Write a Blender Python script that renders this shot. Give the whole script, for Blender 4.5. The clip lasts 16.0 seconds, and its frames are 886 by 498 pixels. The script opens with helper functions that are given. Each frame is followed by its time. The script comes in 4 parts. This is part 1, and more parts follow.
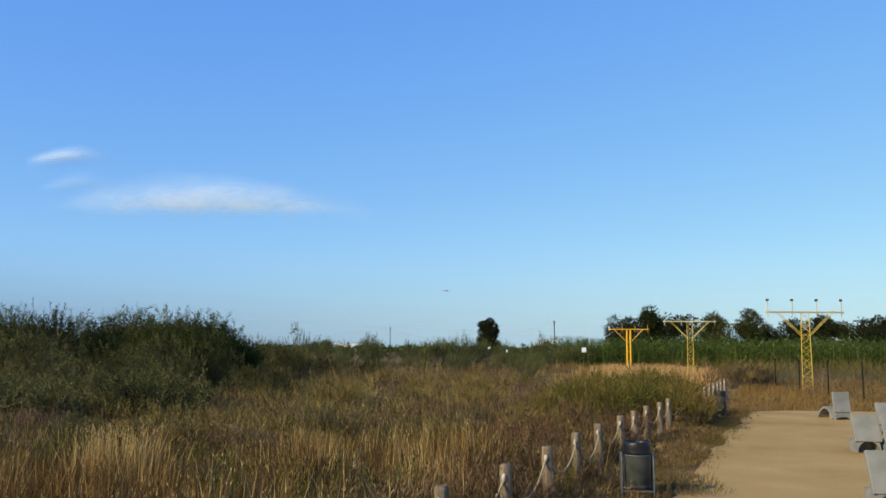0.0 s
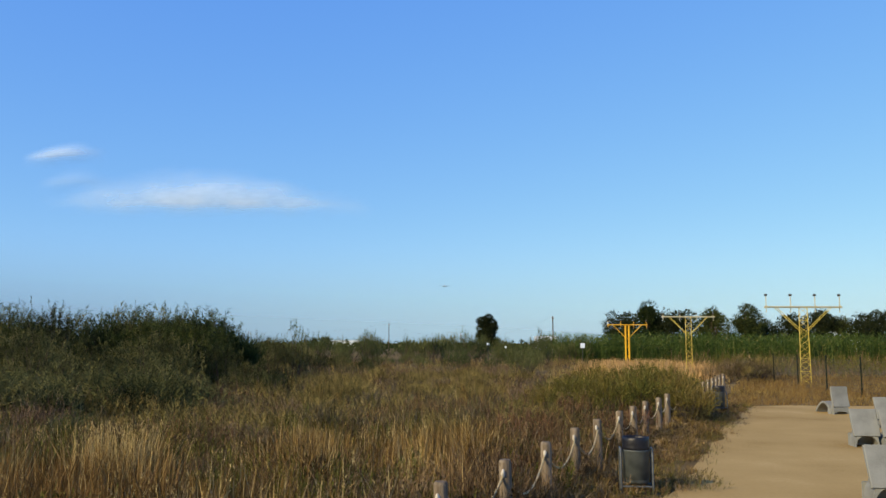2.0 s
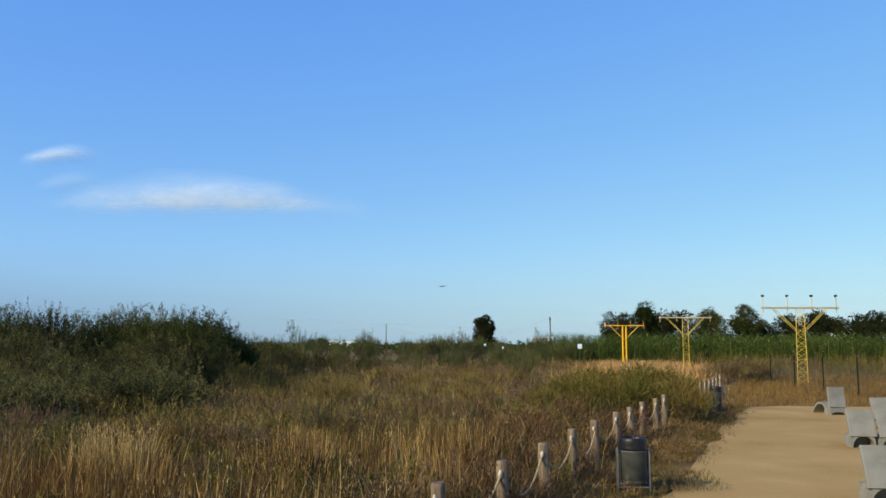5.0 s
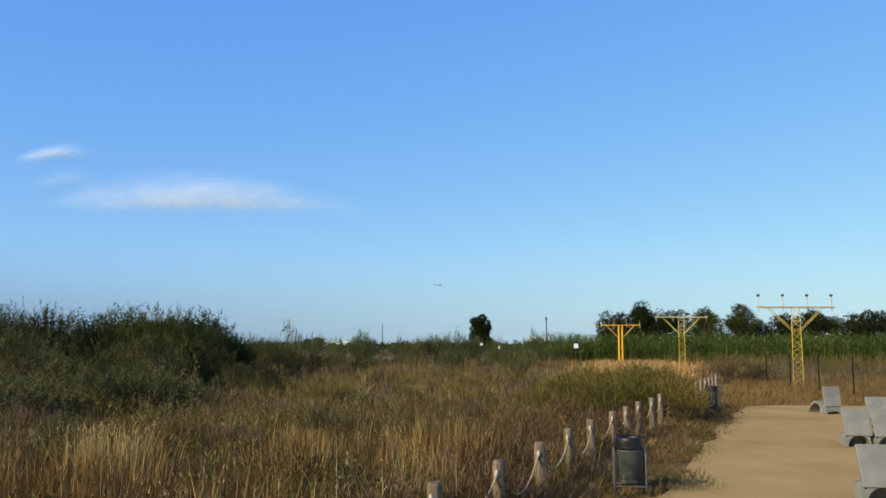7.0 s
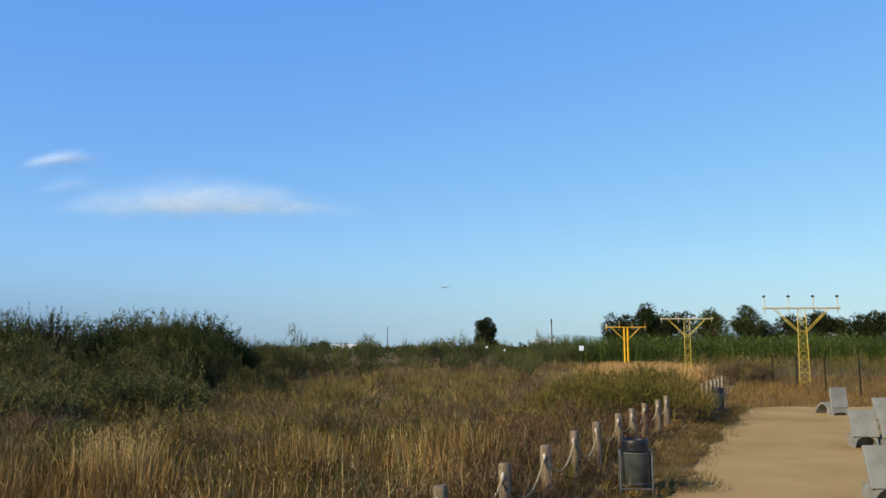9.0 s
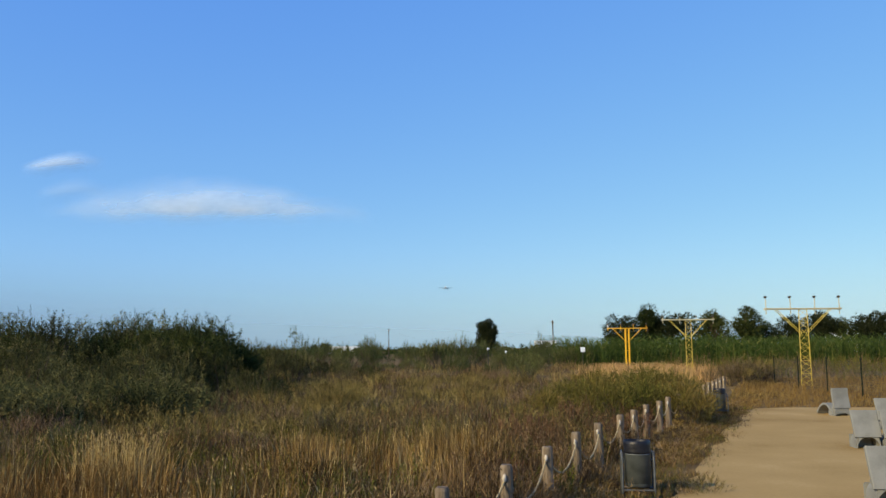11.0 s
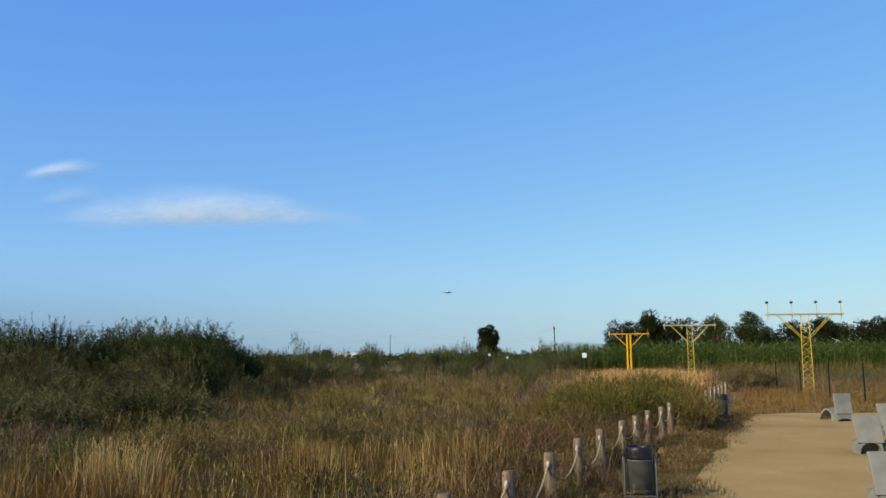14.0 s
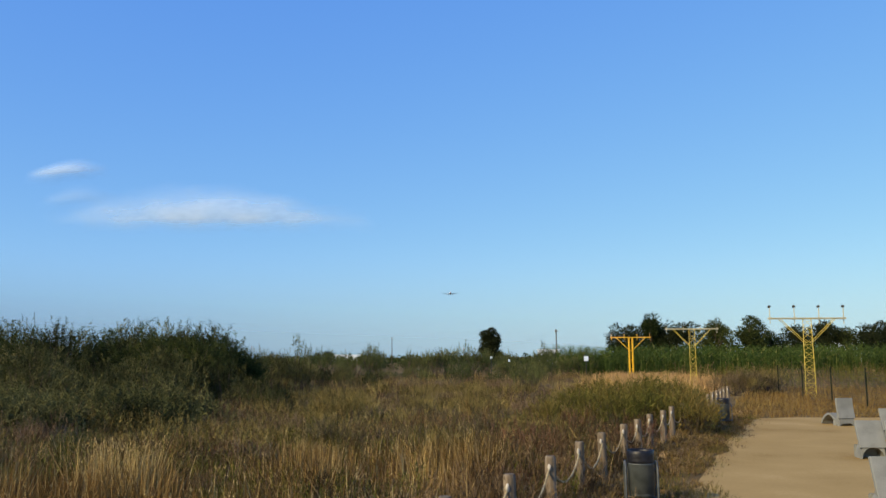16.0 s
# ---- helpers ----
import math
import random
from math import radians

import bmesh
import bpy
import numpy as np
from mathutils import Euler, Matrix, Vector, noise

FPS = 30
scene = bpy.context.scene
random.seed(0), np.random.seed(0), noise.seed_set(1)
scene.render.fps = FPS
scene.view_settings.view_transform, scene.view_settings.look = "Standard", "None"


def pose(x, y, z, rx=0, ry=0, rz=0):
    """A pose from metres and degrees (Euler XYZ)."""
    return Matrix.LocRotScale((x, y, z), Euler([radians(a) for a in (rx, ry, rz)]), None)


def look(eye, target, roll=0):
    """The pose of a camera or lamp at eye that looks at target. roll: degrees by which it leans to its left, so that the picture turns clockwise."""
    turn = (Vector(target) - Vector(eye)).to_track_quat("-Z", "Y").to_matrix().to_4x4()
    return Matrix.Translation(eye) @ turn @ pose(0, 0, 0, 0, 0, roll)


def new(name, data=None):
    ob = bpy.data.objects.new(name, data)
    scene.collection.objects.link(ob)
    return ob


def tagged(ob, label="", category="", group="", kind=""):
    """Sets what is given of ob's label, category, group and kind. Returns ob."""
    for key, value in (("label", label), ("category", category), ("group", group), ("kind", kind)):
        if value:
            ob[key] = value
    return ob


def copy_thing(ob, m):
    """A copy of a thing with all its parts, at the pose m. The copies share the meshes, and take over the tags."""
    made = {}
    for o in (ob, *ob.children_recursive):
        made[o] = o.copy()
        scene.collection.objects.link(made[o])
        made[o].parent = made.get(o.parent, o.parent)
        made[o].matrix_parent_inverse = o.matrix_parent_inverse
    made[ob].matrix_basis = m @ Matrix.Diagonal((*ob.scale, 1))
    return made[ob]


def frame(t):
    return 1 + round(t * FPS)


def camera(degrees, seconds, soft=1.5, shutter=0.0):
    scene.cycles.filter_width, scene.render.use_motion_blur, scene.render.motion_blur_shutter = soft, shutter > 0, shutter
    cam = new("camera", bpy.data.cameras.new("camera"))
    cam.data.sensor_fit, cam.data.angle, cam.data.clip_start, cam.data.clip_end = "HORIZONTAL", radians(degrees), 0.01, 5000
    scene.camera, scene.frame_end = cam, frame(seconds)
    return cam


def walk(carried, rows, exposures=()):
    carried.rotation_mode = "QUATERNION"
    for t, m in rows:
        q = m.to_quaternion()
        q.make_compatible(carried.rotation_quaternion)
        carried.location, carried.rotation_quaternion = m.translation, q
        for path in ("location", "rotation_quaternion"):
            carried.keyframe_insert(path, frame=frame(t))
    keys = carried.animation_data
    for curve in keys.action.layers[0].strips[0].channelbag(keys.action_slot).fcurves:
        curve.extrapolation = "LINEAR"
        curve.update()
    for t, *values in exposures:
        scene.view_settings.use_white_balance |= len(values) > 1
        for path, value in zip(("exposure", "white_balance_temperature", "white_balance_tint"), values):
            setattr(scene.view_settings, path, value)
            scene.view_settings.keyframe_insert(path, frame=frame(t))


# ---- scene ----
cam = camera(56.0, 16.0, soft=1.5)
EYE = (0.0, 0.0, 2.4)
# seconds, yaw, pitch, roll of the hand-held camera, which turns on one spot
TURNS = [(0, -0.185, 6.7, -0.325), (0.5, -0.295, 6.78, -0.463), (1, -0.406, 6.492, -0.282), (1.5, -0.446, 6.482, -0.228),
         (2, -0.268, 6.44, -0.116), (2.5, -0.278, 6.313, -0.131), (3, -0.062, 6.334, 0.034), (3.5, 0.0, 6.385, 0.0),
         (4, -0.198, 6.538, -0.033), (6.5, -0.603, 6.427, -0.07), (7, -0.707, 6.477, -0.046), (7.5, -0.651, 6.576, -0.149),
         (8, -0.742, 6.651, -0.064), (8.5, -0.595, 6.809, 0.122), (9, -0.352, 6.68, 0.261), (11.5, -0.293, 6.915, 0.479),
         (12, -0.342, 7.102, 0.484), (12.5, -0.299, 7.212, 0.445), (13, -0.31, 7.104, 0.61), (13.5, -0.306, 7.217, 0.744),
         (14, -0.166, 7.216, 0.555), (14.5, -0.196, 7.023, 0.128), (15, -0.31, 7.176, 0.026), (15.5, -0.153, 7.396, 0.044),
         (16, -0.05, 7.383, 0.262)]

# ---- light ----
SUN_EL, SUN_TO = 27.0, Vector((-0.80, -0.60, 0)).normalized()
sun = new("sun", bpy.data.lights.new("sun", "SUN"))
sun.data.energy, sun.data.angle, sun.data.color = 5.0, radians(0.6), (1.0, 0.80, 0.50)
_d = SUN_TO * math.cos(radians(SUN_EL)) + Vector((0, 0, math.sin(radians(SUN_EL))))
sun.matrix_world = look(_d * 50, (0, 0, 0))
scene.view_settings.exposure = 0.0

world = bpy.data.worlds.new("sky")
scene.world = world
world.use_nodes = True
wn, wl = world.node_tree.nodes, world.node_tree.links
sky = wn.new("ShaderNodeTexSky")
sky.sky_type, sky.sun_disc = "NISHITA", False
sky.sun_elevation, sky.sun_rotation = radians(SUN_EL), math.atan2(SUN_TO.x, SUN_TO.y)
sky.air_density, sky.dust_density, sky.ozone_density = 1.0, 0.3, 3.0
# a vivid summer sky: each colour of the sky light is graded on its own
split, join = wn.new("ShaderNodeSeparateColor"), wn.new("ShaderNodeCombineColor")
wl.new(sky.outputs[0], split.inputs[0])
for k, (power, gain) in enumerate(((0.80, 0.72), (0.60, 0.875), (0.15, 0.98))):
    scaled, curve, out = wn.new("ShaderNodeMath"), wn.new("ShaderNodeMath"), wn.new("ShaderNodeMath")
    scaled.operation, curve.operation, out.operation = "MULTIPLY", "POWER", "MULTIPLY"
    scaled.inputs[1].default_value, curve.inputs[1].default_value, out.inputs[1].default_value = 0.11, power, gain
    wl.new(split.outputs[k], scaled.inputs[0])
    wl.new(scaled.outputs[0], curve.inputs[0])
    wl.new(curve.outputs[0], out.inputs[0])
    wl.new(out.outputs[0], join.inputs[k])
wl.new(join.outputs[0], wn["Background"].inputs[0])
wn["Background"].inputs[1].default_value = 1.0


# ---- materials ----
def nodes(name):
    m = bpy.data.materials.new(name)
    m.use_nodes = True
    return m, m.node_tree.nodes, m.node_tree.links, m.node_tree.nodes["Principled BSDF"]


def ramp(n, stops):
    r = n.new("ShaderNodeValToRGB")
    while len(r.color_ramp.elements) < len(stops):
        r.color_ramp.elements.new(0.5)
    for e, (p, c) in zip(r.color_ramp.elements, stops):
        e.position, e.color = p, (*c, 1)
    return r


def noise_tex(n, l, scale, detail=4.0, coords="Object", stretch=(1, 1, 1)):
    tc, mp, t = n.new("ShaderNodeTexCoord"), n.new("ShaderNodeMapping"), n.new("ShaderNodeTexNoise")
    mp.inputs["Scale"].default_value = stretch
    t.inputs["Scale"].default_value, t.inputs["Detail"].default_value = scale, detail
    l.new(tc.outputs[coords], mp.inputs[0])
    l.new(mp.outputs[0], t.inputs["Vector"])
    return t


def surface(name, stops, scale, rough=0.8, metal=0.0, bump=0.3, fine=40.0, stretch=(1, 1, 1), gap=0.01):
    """A surface mottled at two scales with a fine relief."""
    m, n, l, p = nodes(name)
    a, b = noise_tex(n, l, scale, 5, stretch=stretch), noise_tex(n, l, fine, 4, stretch=stretch)
    mix = n.new("ShaderNodeMath")
    mix.operation = "MULTIPLY_ADD"
    mix.inputs[1].default_value = 0.35
    l.new(b.outputs["Fac"], mix.inputs[0])
    sub = n.new("ShaderNodeMath")
    sub.operation = "MULTIPLY_ADD"
    sub.inputs[1].default_value, sub.inputs[2].default_value = 1.0, -0.17
    l.new(a.outputs["Fac"], sub.inputs[0])
    l.new(sub.outputs[0], mix.inputs[2])
    r = ramp(n, stops)
    l.new(mix.outputs[0], r.inputs[0])
    l.new(r.outputs[0], p.inputs["Base Color"])
    p.inputs["Roughness"].default_value, p.inputs["Metallic"].default_value = rough, metal
    p.inputs["Specular IOR Level"].default_value = 0.02 if rough > 0.9 else 0.12 if rough > 0.8 else 0.4
    bp = n.new("ShaderNodeBump")
    bp.inputs["Strength"].default_value, bp.inputs["Distance"].default_value = bump, gap
    l.new(b.outputs["Fac"], bp.inputs["Height"])
    l.new(bp.outputs[0], p.inputs["Normal"])
    return m


def plant(name, stops, patch, through_light=0.14, patch_scale=0.25, vary=0.0, clump=0.0):
    """Leaves or stems: each piece has its own tone, and broad patches drift to another colour."""
    m, n, l, p = nodes(name)
    geo = n.new("ShaderNodeNewGeometry")
    r = ramp(n, stops)
    l.new(geo.outputs["Random Per Island"], r.inputs[0])
    t = noise_tex(n, l, patch_scale, 3)
    rp = ramp(n, [(0.42, (0, 0, 0)), (0.62, (1, 1, 1))])
    l.new(t.outputs["Fac"], rp.inputs[0])
    mx = n.new("ShaderNodeMix")
    mx.data_type = "RGBA"
    mul = n.new("ShaderNodeMath")
    mul.operation = "MULTIPLY"
    mul.inputs[1].default_value = 0.6
    l.new(rp.outputs[0], mul.inputs[0])
    l.new(mul.outputs[0], mx.inputs["Factor"])
    l.new(r.outputs[0], mx.inputs["A"])
    mx.inputs["B"].default_value = (*patch, 1)
    leaf = mx.outputs["Result"]
    if clump:
        # neighbouring plants differ in tone
        c = noise_tex(n, l, clump, 2)
        tone, shade = n.new("ShaderNodeMapRange"), n.new("ShaderNodeHueSaturation")
        tone.inputs["From Min"].default_value, tone.inputs["From Max"].default_value = 0.34, 0.66
        tone.inputs["To Min"].default_value, tone.inputs["To Max"].default_value = 0.38, 1.55
        l.new(c.outputs["Fac"], tone.inputs["Value"])
        l.new(tone.outputs[0], shade.inputs["Value"])
        l.new(leaf, shade.inputs["Color"])
        leaf = shade.outputs[0]
    if vary:
        # each plant has its own tone
        info, val, hsv = n.new("ShaderNodeObjectInfo"), n.new("ShaderNodeMapRange"), n.new("ShaderNodeHueSaturation")
        val.inputs["To Min"].default_value, val.inputs["To Max"].default_value = 1 - vary, 1 + vary
        l.new(info.outputs["Random"], val.inputs["Value"])
        l.new(val.outputs[0], hsv.inputs["Value"])
        tint = n.new("ShaderNodeMapRange")
        tint.inputs["From Min"].default_value, tint.inputs["From Max"].default_value = 0.3, 0.7
        tint.inputs["To Min"].default_value, tint.inputs["To Max"].default_value = 0.515, 0.485
        l.new(info.outputs["Random"], tint.inputs["Value"])
        l.new(tint.outputs[0], hsv.inputs["Hue"])
        l.new(leaf, hsv.inputs["Color"])
        leaf = hsv.outputs[0]
    l.new(leaf, p.inputs["Base Color"])
    p.inputs["Roughness"].default_value = 0.75
    p.inputs["Specular IOR Level"].default_value = 0.08
    tr, ms = n.new("ShaderNodeBsdfTranslucent"), n.new("ShaderNodeMixShader")
    l.new(leaf, tr.inputs["Color"])
    ms.inputs[0].default_value = through_light
    l.new(p.outputs[0], ms.inputs[1])
    l.new(tr.outputs[0], ms.inputs[2])
    l.new(ms.outputs[0], n["Material Output"].inputs[0])
    return m


M_EARTH = surface("dry_earth", [(0.3, (0.085, 0.058, 0.026)), (0.55, (0.16, 0.112, 0.05)), (0.75, (0.25, 0.18, 0.08))], 0.6, 0.95, bump=0.6, fine=14)
M_SAND = surface("packed_sand", [(0.22, (0.27, 0.17, 0.056)), (0.45, (0.39, 0.262, 0.098)), (0.6, (0.425, 0.288, 0.11)), (0.8, (0.50, 0.35, 0.15))], 0.42, 0.95, bump=0.2, fine=14)
M_WOOD = surface("weathered_wood", [(0.3, (0.11, 0.084, 0.056)), (0.55, (0.215, 0.17, 0.117)), (0.8, (0.31, 0.255, 0.185))], 3.0, 0.85, bump=0.6, fine=26, stretch=(4, 4, 0.5))
M_ROPE = surface("pale_rope", [(0.3, (0.33, 0.255, 0.13)), (0.7, (0.52, 0.42, 0.24))], 20, 0.9, bump=0.7, fine=160)
M_KNOT = surface("white_rope_end", [(0.3, (0.42, 0.38, 0.30)), (0.7, (0.58, 0.53, 0.43))], 20, 0.85, bump=0.4, fine=120)
M_BIN = surface("dark_bin_metal", [(0.3, (0.05, 0.058, 0.056)), (0.7, (0.10, 0.112, 0.105))], 6, 0.5, 0.3, bump=0.15, fine=90)
M_LINER = surface("black_bin_bag", [(0.3, (0.004, 0.004, 0.006)), (0.7, (0.012, 0.012, 0.016))], 9, 0.45, bump=0.6, fine=18, gap=0.01)
M_FRAME = surface("grey_painted_tube", [(0.3, (0.06, 0.068, 0.07)), (0.7, (0.11, 0.12, 0.12))], 8, 0.5, 0.4, bump=0.1)
M_CONCRETE = surface("pale_concrete", [(0.25, (0.155, 0.16, 0.145)), (0.5, (0.212, 0.22, 0.20)), (0.8, (0.27, 0.278, 0.255))], 2.2, 0.85, bump=0.35, fine=60)
M_YELLOW = surface("yellow_paint", [(0.25, (0.40, 0.30, 0.03)), (0.55, (0.55, 0.42, 0.055)), (0.8, (0.62, 0.50, 0.13))], 2.5, 0.5, bump=0.1)
M_ORANGE = surface("deep_yellow_paint", [(0.25, (0.58, 0.31, 0.008)), (0.6, (0.74, 0.42, 0.015)), (0.8, (0.78, 0.48, 0.03))], 2.5, 0.5, bump=0.1)
M_BAR = surface("pale_yellow_bar", [(0.3, (0.44, 0.38, 0.20)), (0.7, (0.56, 0.51, 0.33))], 3, 0.45, 0.2, bump=0.1)
M_LAMP = surface("dark_lamp_housing", [(0.3, (0.03, 0.03, 0.03)), (0.7, (0.10, 0.085, 0.05))], 9, 0.45, 0.4, bump=0.1)
M_GREENPOST = surface("dark_green_paint", [(0.3, (0.008, 0.011, 0.007)), (0.7, (0.02, 0.026, 0.018))], 5, 0.85, 0.0, bump=0.1)
M_WIRE = surface("dull_wire", [(0.3, (0.03, 0.032, 0.03)), (0.7, (0.06, 0.062, 0.058))], 5, 0.6, 0.5, bump=0.05)
M_BARK = surface("grey_brown_bark", [(0.3, (0.05, 0.038, 0.026)), (0.7, (0.13, 0.10, 0.07))], 2.5, 0.9, bump=0.8, fine=30, stretch=(3, 3, 0.6))
M_WHITE = surface("white_paint", [(0.3, (0.62, 0.70, 0.76)), (0.7, (0.74, 0.82, 0.88))], 1.5, 0.6, bump=0.1)
M_ROOF = surface("roof_tiles", [(0.3, (0.30, 0.25, 0.20)), (0.7, (0.42, 0.36, 0.30))], 1.5, 0.85, bump=0.3)
M_GLASS = surface("dark_window", [(0.3, (0.02, 0.025, 0.03)), (0.7, (0.05, 0.06, 0.07))], 1.0, 0.1, bump=0.0)
M_HULL = surface("white_aircraft_paint", [(0.3, (0.68, 0.78, 0.88)), (0.7, (0.76, 0.86, 0.94))], 0.3, 0.35, bump=0.02)
M_WING = surface("grey_aircraft_metal", [(0.3, (0.03, 0.034, 0.042)), (0.7, (0.06, 0.066, 0.08))], 0.3, 0.5, 0.1, bump=0.02)
M_TYRE = surface("black_rubber", [(0.3, (0.01, 0.01, 0.01)), (0.7, (0.03, 0.03, 0.03))], 4, 0.8, bump=0.1)
M_STRAW = plant("straw", [(0.0, (0.041, 0.024, 0.007)), (0.5, (0.113, 0.069, 0.019)), (0.8, (0.287, 0.189, 0.056)), (1.0, (0.560, 0.423, 0.182))], (0.158, 0.085, 0.027), clump=0.8)
M_PALE = plant("pale_seed_stalk", [(0.0, (0.40, 0.28, 0.095)), (1.0, (0.66, 0.53, 0.25))], (0.46, 0.32, 0.11))
M_TAN = plant("tan_straw", [(0.0, (0.07, 0.043, 0.014)), (0.5, (0.20, 0.130, 0.040)), (0.8, (0.38, 0.255, 0.085)), (1.0, (0.64, 0.47, 0.19))], (0.27, 0.165, 0.052), clump=1.3)
# litter colour darkened to stand for shade between the tufts
M_SHADE_LITTER = plant("shade_dark_litter", [(0.0, (0.018, 0.012, 0.006)), (0.6, (0.06, 0.038, 0.018)), (1.0, (0.13, 0.085, 0.04))], (0.05, 0.03, 0.014), 0.1)
M_BROWNBUSH = plant("withered_twigs", [(0.0, (0.070, 0.051, 0.026)), (0.5, (0.211, 0.154, 0.079)), (1.0, (0.352, 0.264, 0.145))], (0.176, 0.114, 0.057), 0.1, 0.6, 0.25)
M_MEADOW = plant("meadow_straw", [(0.0, (0.08, 0.052, 0.016)), (0.5, (0.21, 0.138, 0.042)), (1.0, (0.38, 0.265, 0.085))], (0.20, 0.115, 0.036), 0.2, 0.12)
M_BANK = plant("tan_bank_grass", [(0.0, (0.30, 0.175, 0.065)), (0.6, (0.50, 0.315, 0.13)), (1.0, (0.64, 0.45, 0.22))], (0.44, 0.26, 0.10))
M_DEAD = plant("dead_brown_stems", [(0.0, (0.050, 0.033, 0.015)), (0.5, (0.181, 0.118, 0.052)), (1.0, (0.336, 0.239, 0.122))], (0.151, 0.091, 0.042), 0.1, clump=0.9)
M_OLIVE = plant("olive_scrub", [(0.0, (0.073, 0.067, 0.021)), (0.5, (0.211, 0.172, 0.052)), (0.85, (0.280, 0.222, 0.071)), (1.0, (0.344, 0.249, 0.095))], (0.292, 0.194, 0.073), 0.18, clump=0.9)
M_GREEN = plant("green_weed", [(0.0, (0.032, 0.041, 0.006)), (0.6, (0.085, 0.097, 0.015)), (1.0, (0.124, 0.129, 0.022))], (0.110, 0.092, 0.018), clump=0.9)
M_TAMARISK = plant("tamarisk_spray", [(0.0, (0.030, 0.037, 0.013)), (0.5, (0.090, 0.099, 0.035)), (0.9, (0.14, 0.145, 0.052)), (1.0, (0.175, 0.165, 0.06))], (0.112, 0.098, 0.036), 0.14, 0.5, 0.38, 0.5)
M_FENCEBUSH = plant("fence_bush_twigs", [(0.0, (0.035, 0.036, 0.009)), (0.5, (0.135, 0.132, 0.028)), (0.9, (0.205, 0.182, 0.043)), (1.0, (0.26, 0.195, 0.056))], (0.14, 0.088, 0.026), 0.14, 0.7, 0.2)
M_RUST = plant("rusty_twigs", [(0.0, (0.06, 0.032, 0.014)), (0.5, (0.19, 0.105, 0.046)), (1.0, (0.33, 0.20, 0.095))], (0.16, 0.11, 0.05), 0.1, 0.6, 0.2)
M_BELT = plant("belt_leaves", [(0.0, (0.030, 0.040, 0.014)), (0.5, (0.072, 0.092, 0.030)), (1.0, (0.14, 0.16, 0.055))], (0.10, 0.095, 0.032), 0.2, 0.3, 0.25)
M_LEAF = plant("dark_leaf", [(0.0, (0.014, 0.025, 0.007)), (0.6, (0.042, 0.058, 0.015)), (1.0, (0.085, 0.10, 0.026))], (0.038, 0.048, 0.013), 0.25, 0.6, 0.3)
M_PINE = plant("pine_needles", [(0.0, (0.010, 0.015, 0.006)), (0.6, (0.024, 0.032, 0.011)), (1.0, (0.045, 0.052, 0.018))], (0.02, 0.025, 0.009), 0.15, 0.6)
M_REED = plant("green_cane", [(0.0, (0.024, 0.046, 0.010)), (0.6, (0.06, 0.095, 0.018)), (0.9, (0.11, 0.15, 0.034)), (1.0, (0.20, 0.185, 0.055))], (0.045, 0.07, 0.015), 0.2, 0.12)


# ---- builders ----
def raw(name, verts, faces, mat, parent=None, label=""):
    """A mesh object from vertex and face arrays (faces: list of index arrays with one width each)."""
    me = bpy.data.meshes.new(name)
    me.vertices.add(len(verts))
    me.vertices.foreach_set("co", np.asarray(verts, dtype=np.float32).ravel())
    idx = np.concatenate([f.ravel() for f in faces]).astype(np.int32)
    size = np.concatenate([np.full(len(f), f.shape[1]) for f in faces]).astype(np.int32)
    me.loops.add(len(idx))
    me.loops.foreach_set("vertex_index", idx)
    me.polygons.add(len(size))
    me.polygons.foreach_set("loop_start", np.concatenate([[0], np.cumsum(size)[:-1]]).astype(np.int32))
    me.update(calc_edges=True)
    me.validate()
    me.materials.append(mat)
    ob = new(name, me)
    if parent:
        ob.parent = parent
    if label:
        ob["label"] = label
    return ob


def part(name, bm, mat, parent=None, label="", smooth=False):
    me = bpy.data.meshes.new(name)
    bm.normal_update()
    bm.to_mesh(me)
    bm.free()
    me.materials.append(mat)
    if smooth:
        for p in me.polygons:
            p.use_smooth = True
    ob = new(name, me)
    if parent:
        ob.parent = parent
    if label:
        ob["label"] = label
    return ob


def empty(name, x, y, z=0.0, rz=0.0):
    ob = new(name)
    ob.empty_display_size = 0.2
    ob.matrix_basis = pose(x, y, z, 0, 0, rz)
    return ob


def rod(bm, a, b, r, r2=None, sides=8):
    """A round bar from a to b."""
    a, b = Vector(a), Vector(b)
    d = b - a
    m = Matrix.Translation((a + b) / 2) @ d.to_track_quat("Z", "Y").to_matrix().to_4x4()
    bmesh.ops.create_cone(bm, cap_ends=True, segments=sides, radius1=r, radius2=r if r2 is None else r2, depth=d.length, matrix=m)


def box(bm, c, s, rz=0.0, bevel=0.0):
    m = Matrix.Translation(c) @ pose(0, 0, 0, 0, 0, rz) @ Matrix.Diagonal((*s, 1))
    g = bmesh.ops.create_cube(bm, size=1, matrix=m)
    if bevel:
        es = list({e for v in g["verts"] for e in v.link_edges})
        bmesh.ops.bevel(bm, geom=es, offset=bevel, segments=2, affect="EDGES")


def loft(bm, rings, closed=True):
    """Skin over rings of equal count; caps at both ends."""
    vs = [[bm.verts.new(p) for p in ring] for ring in rings]
    k = len(vs[0])
    for a, b in zip(vs, vs[1:]):
        for i in range(k if closed else k - 1):
            bm.faces.new((a[i], a[(i + 1) % k], b[(i + 1) % k], b[i]))
    if closed:
        bm.faces.new(vs[0][::-1])
        bm.faces.new(vs[-1])


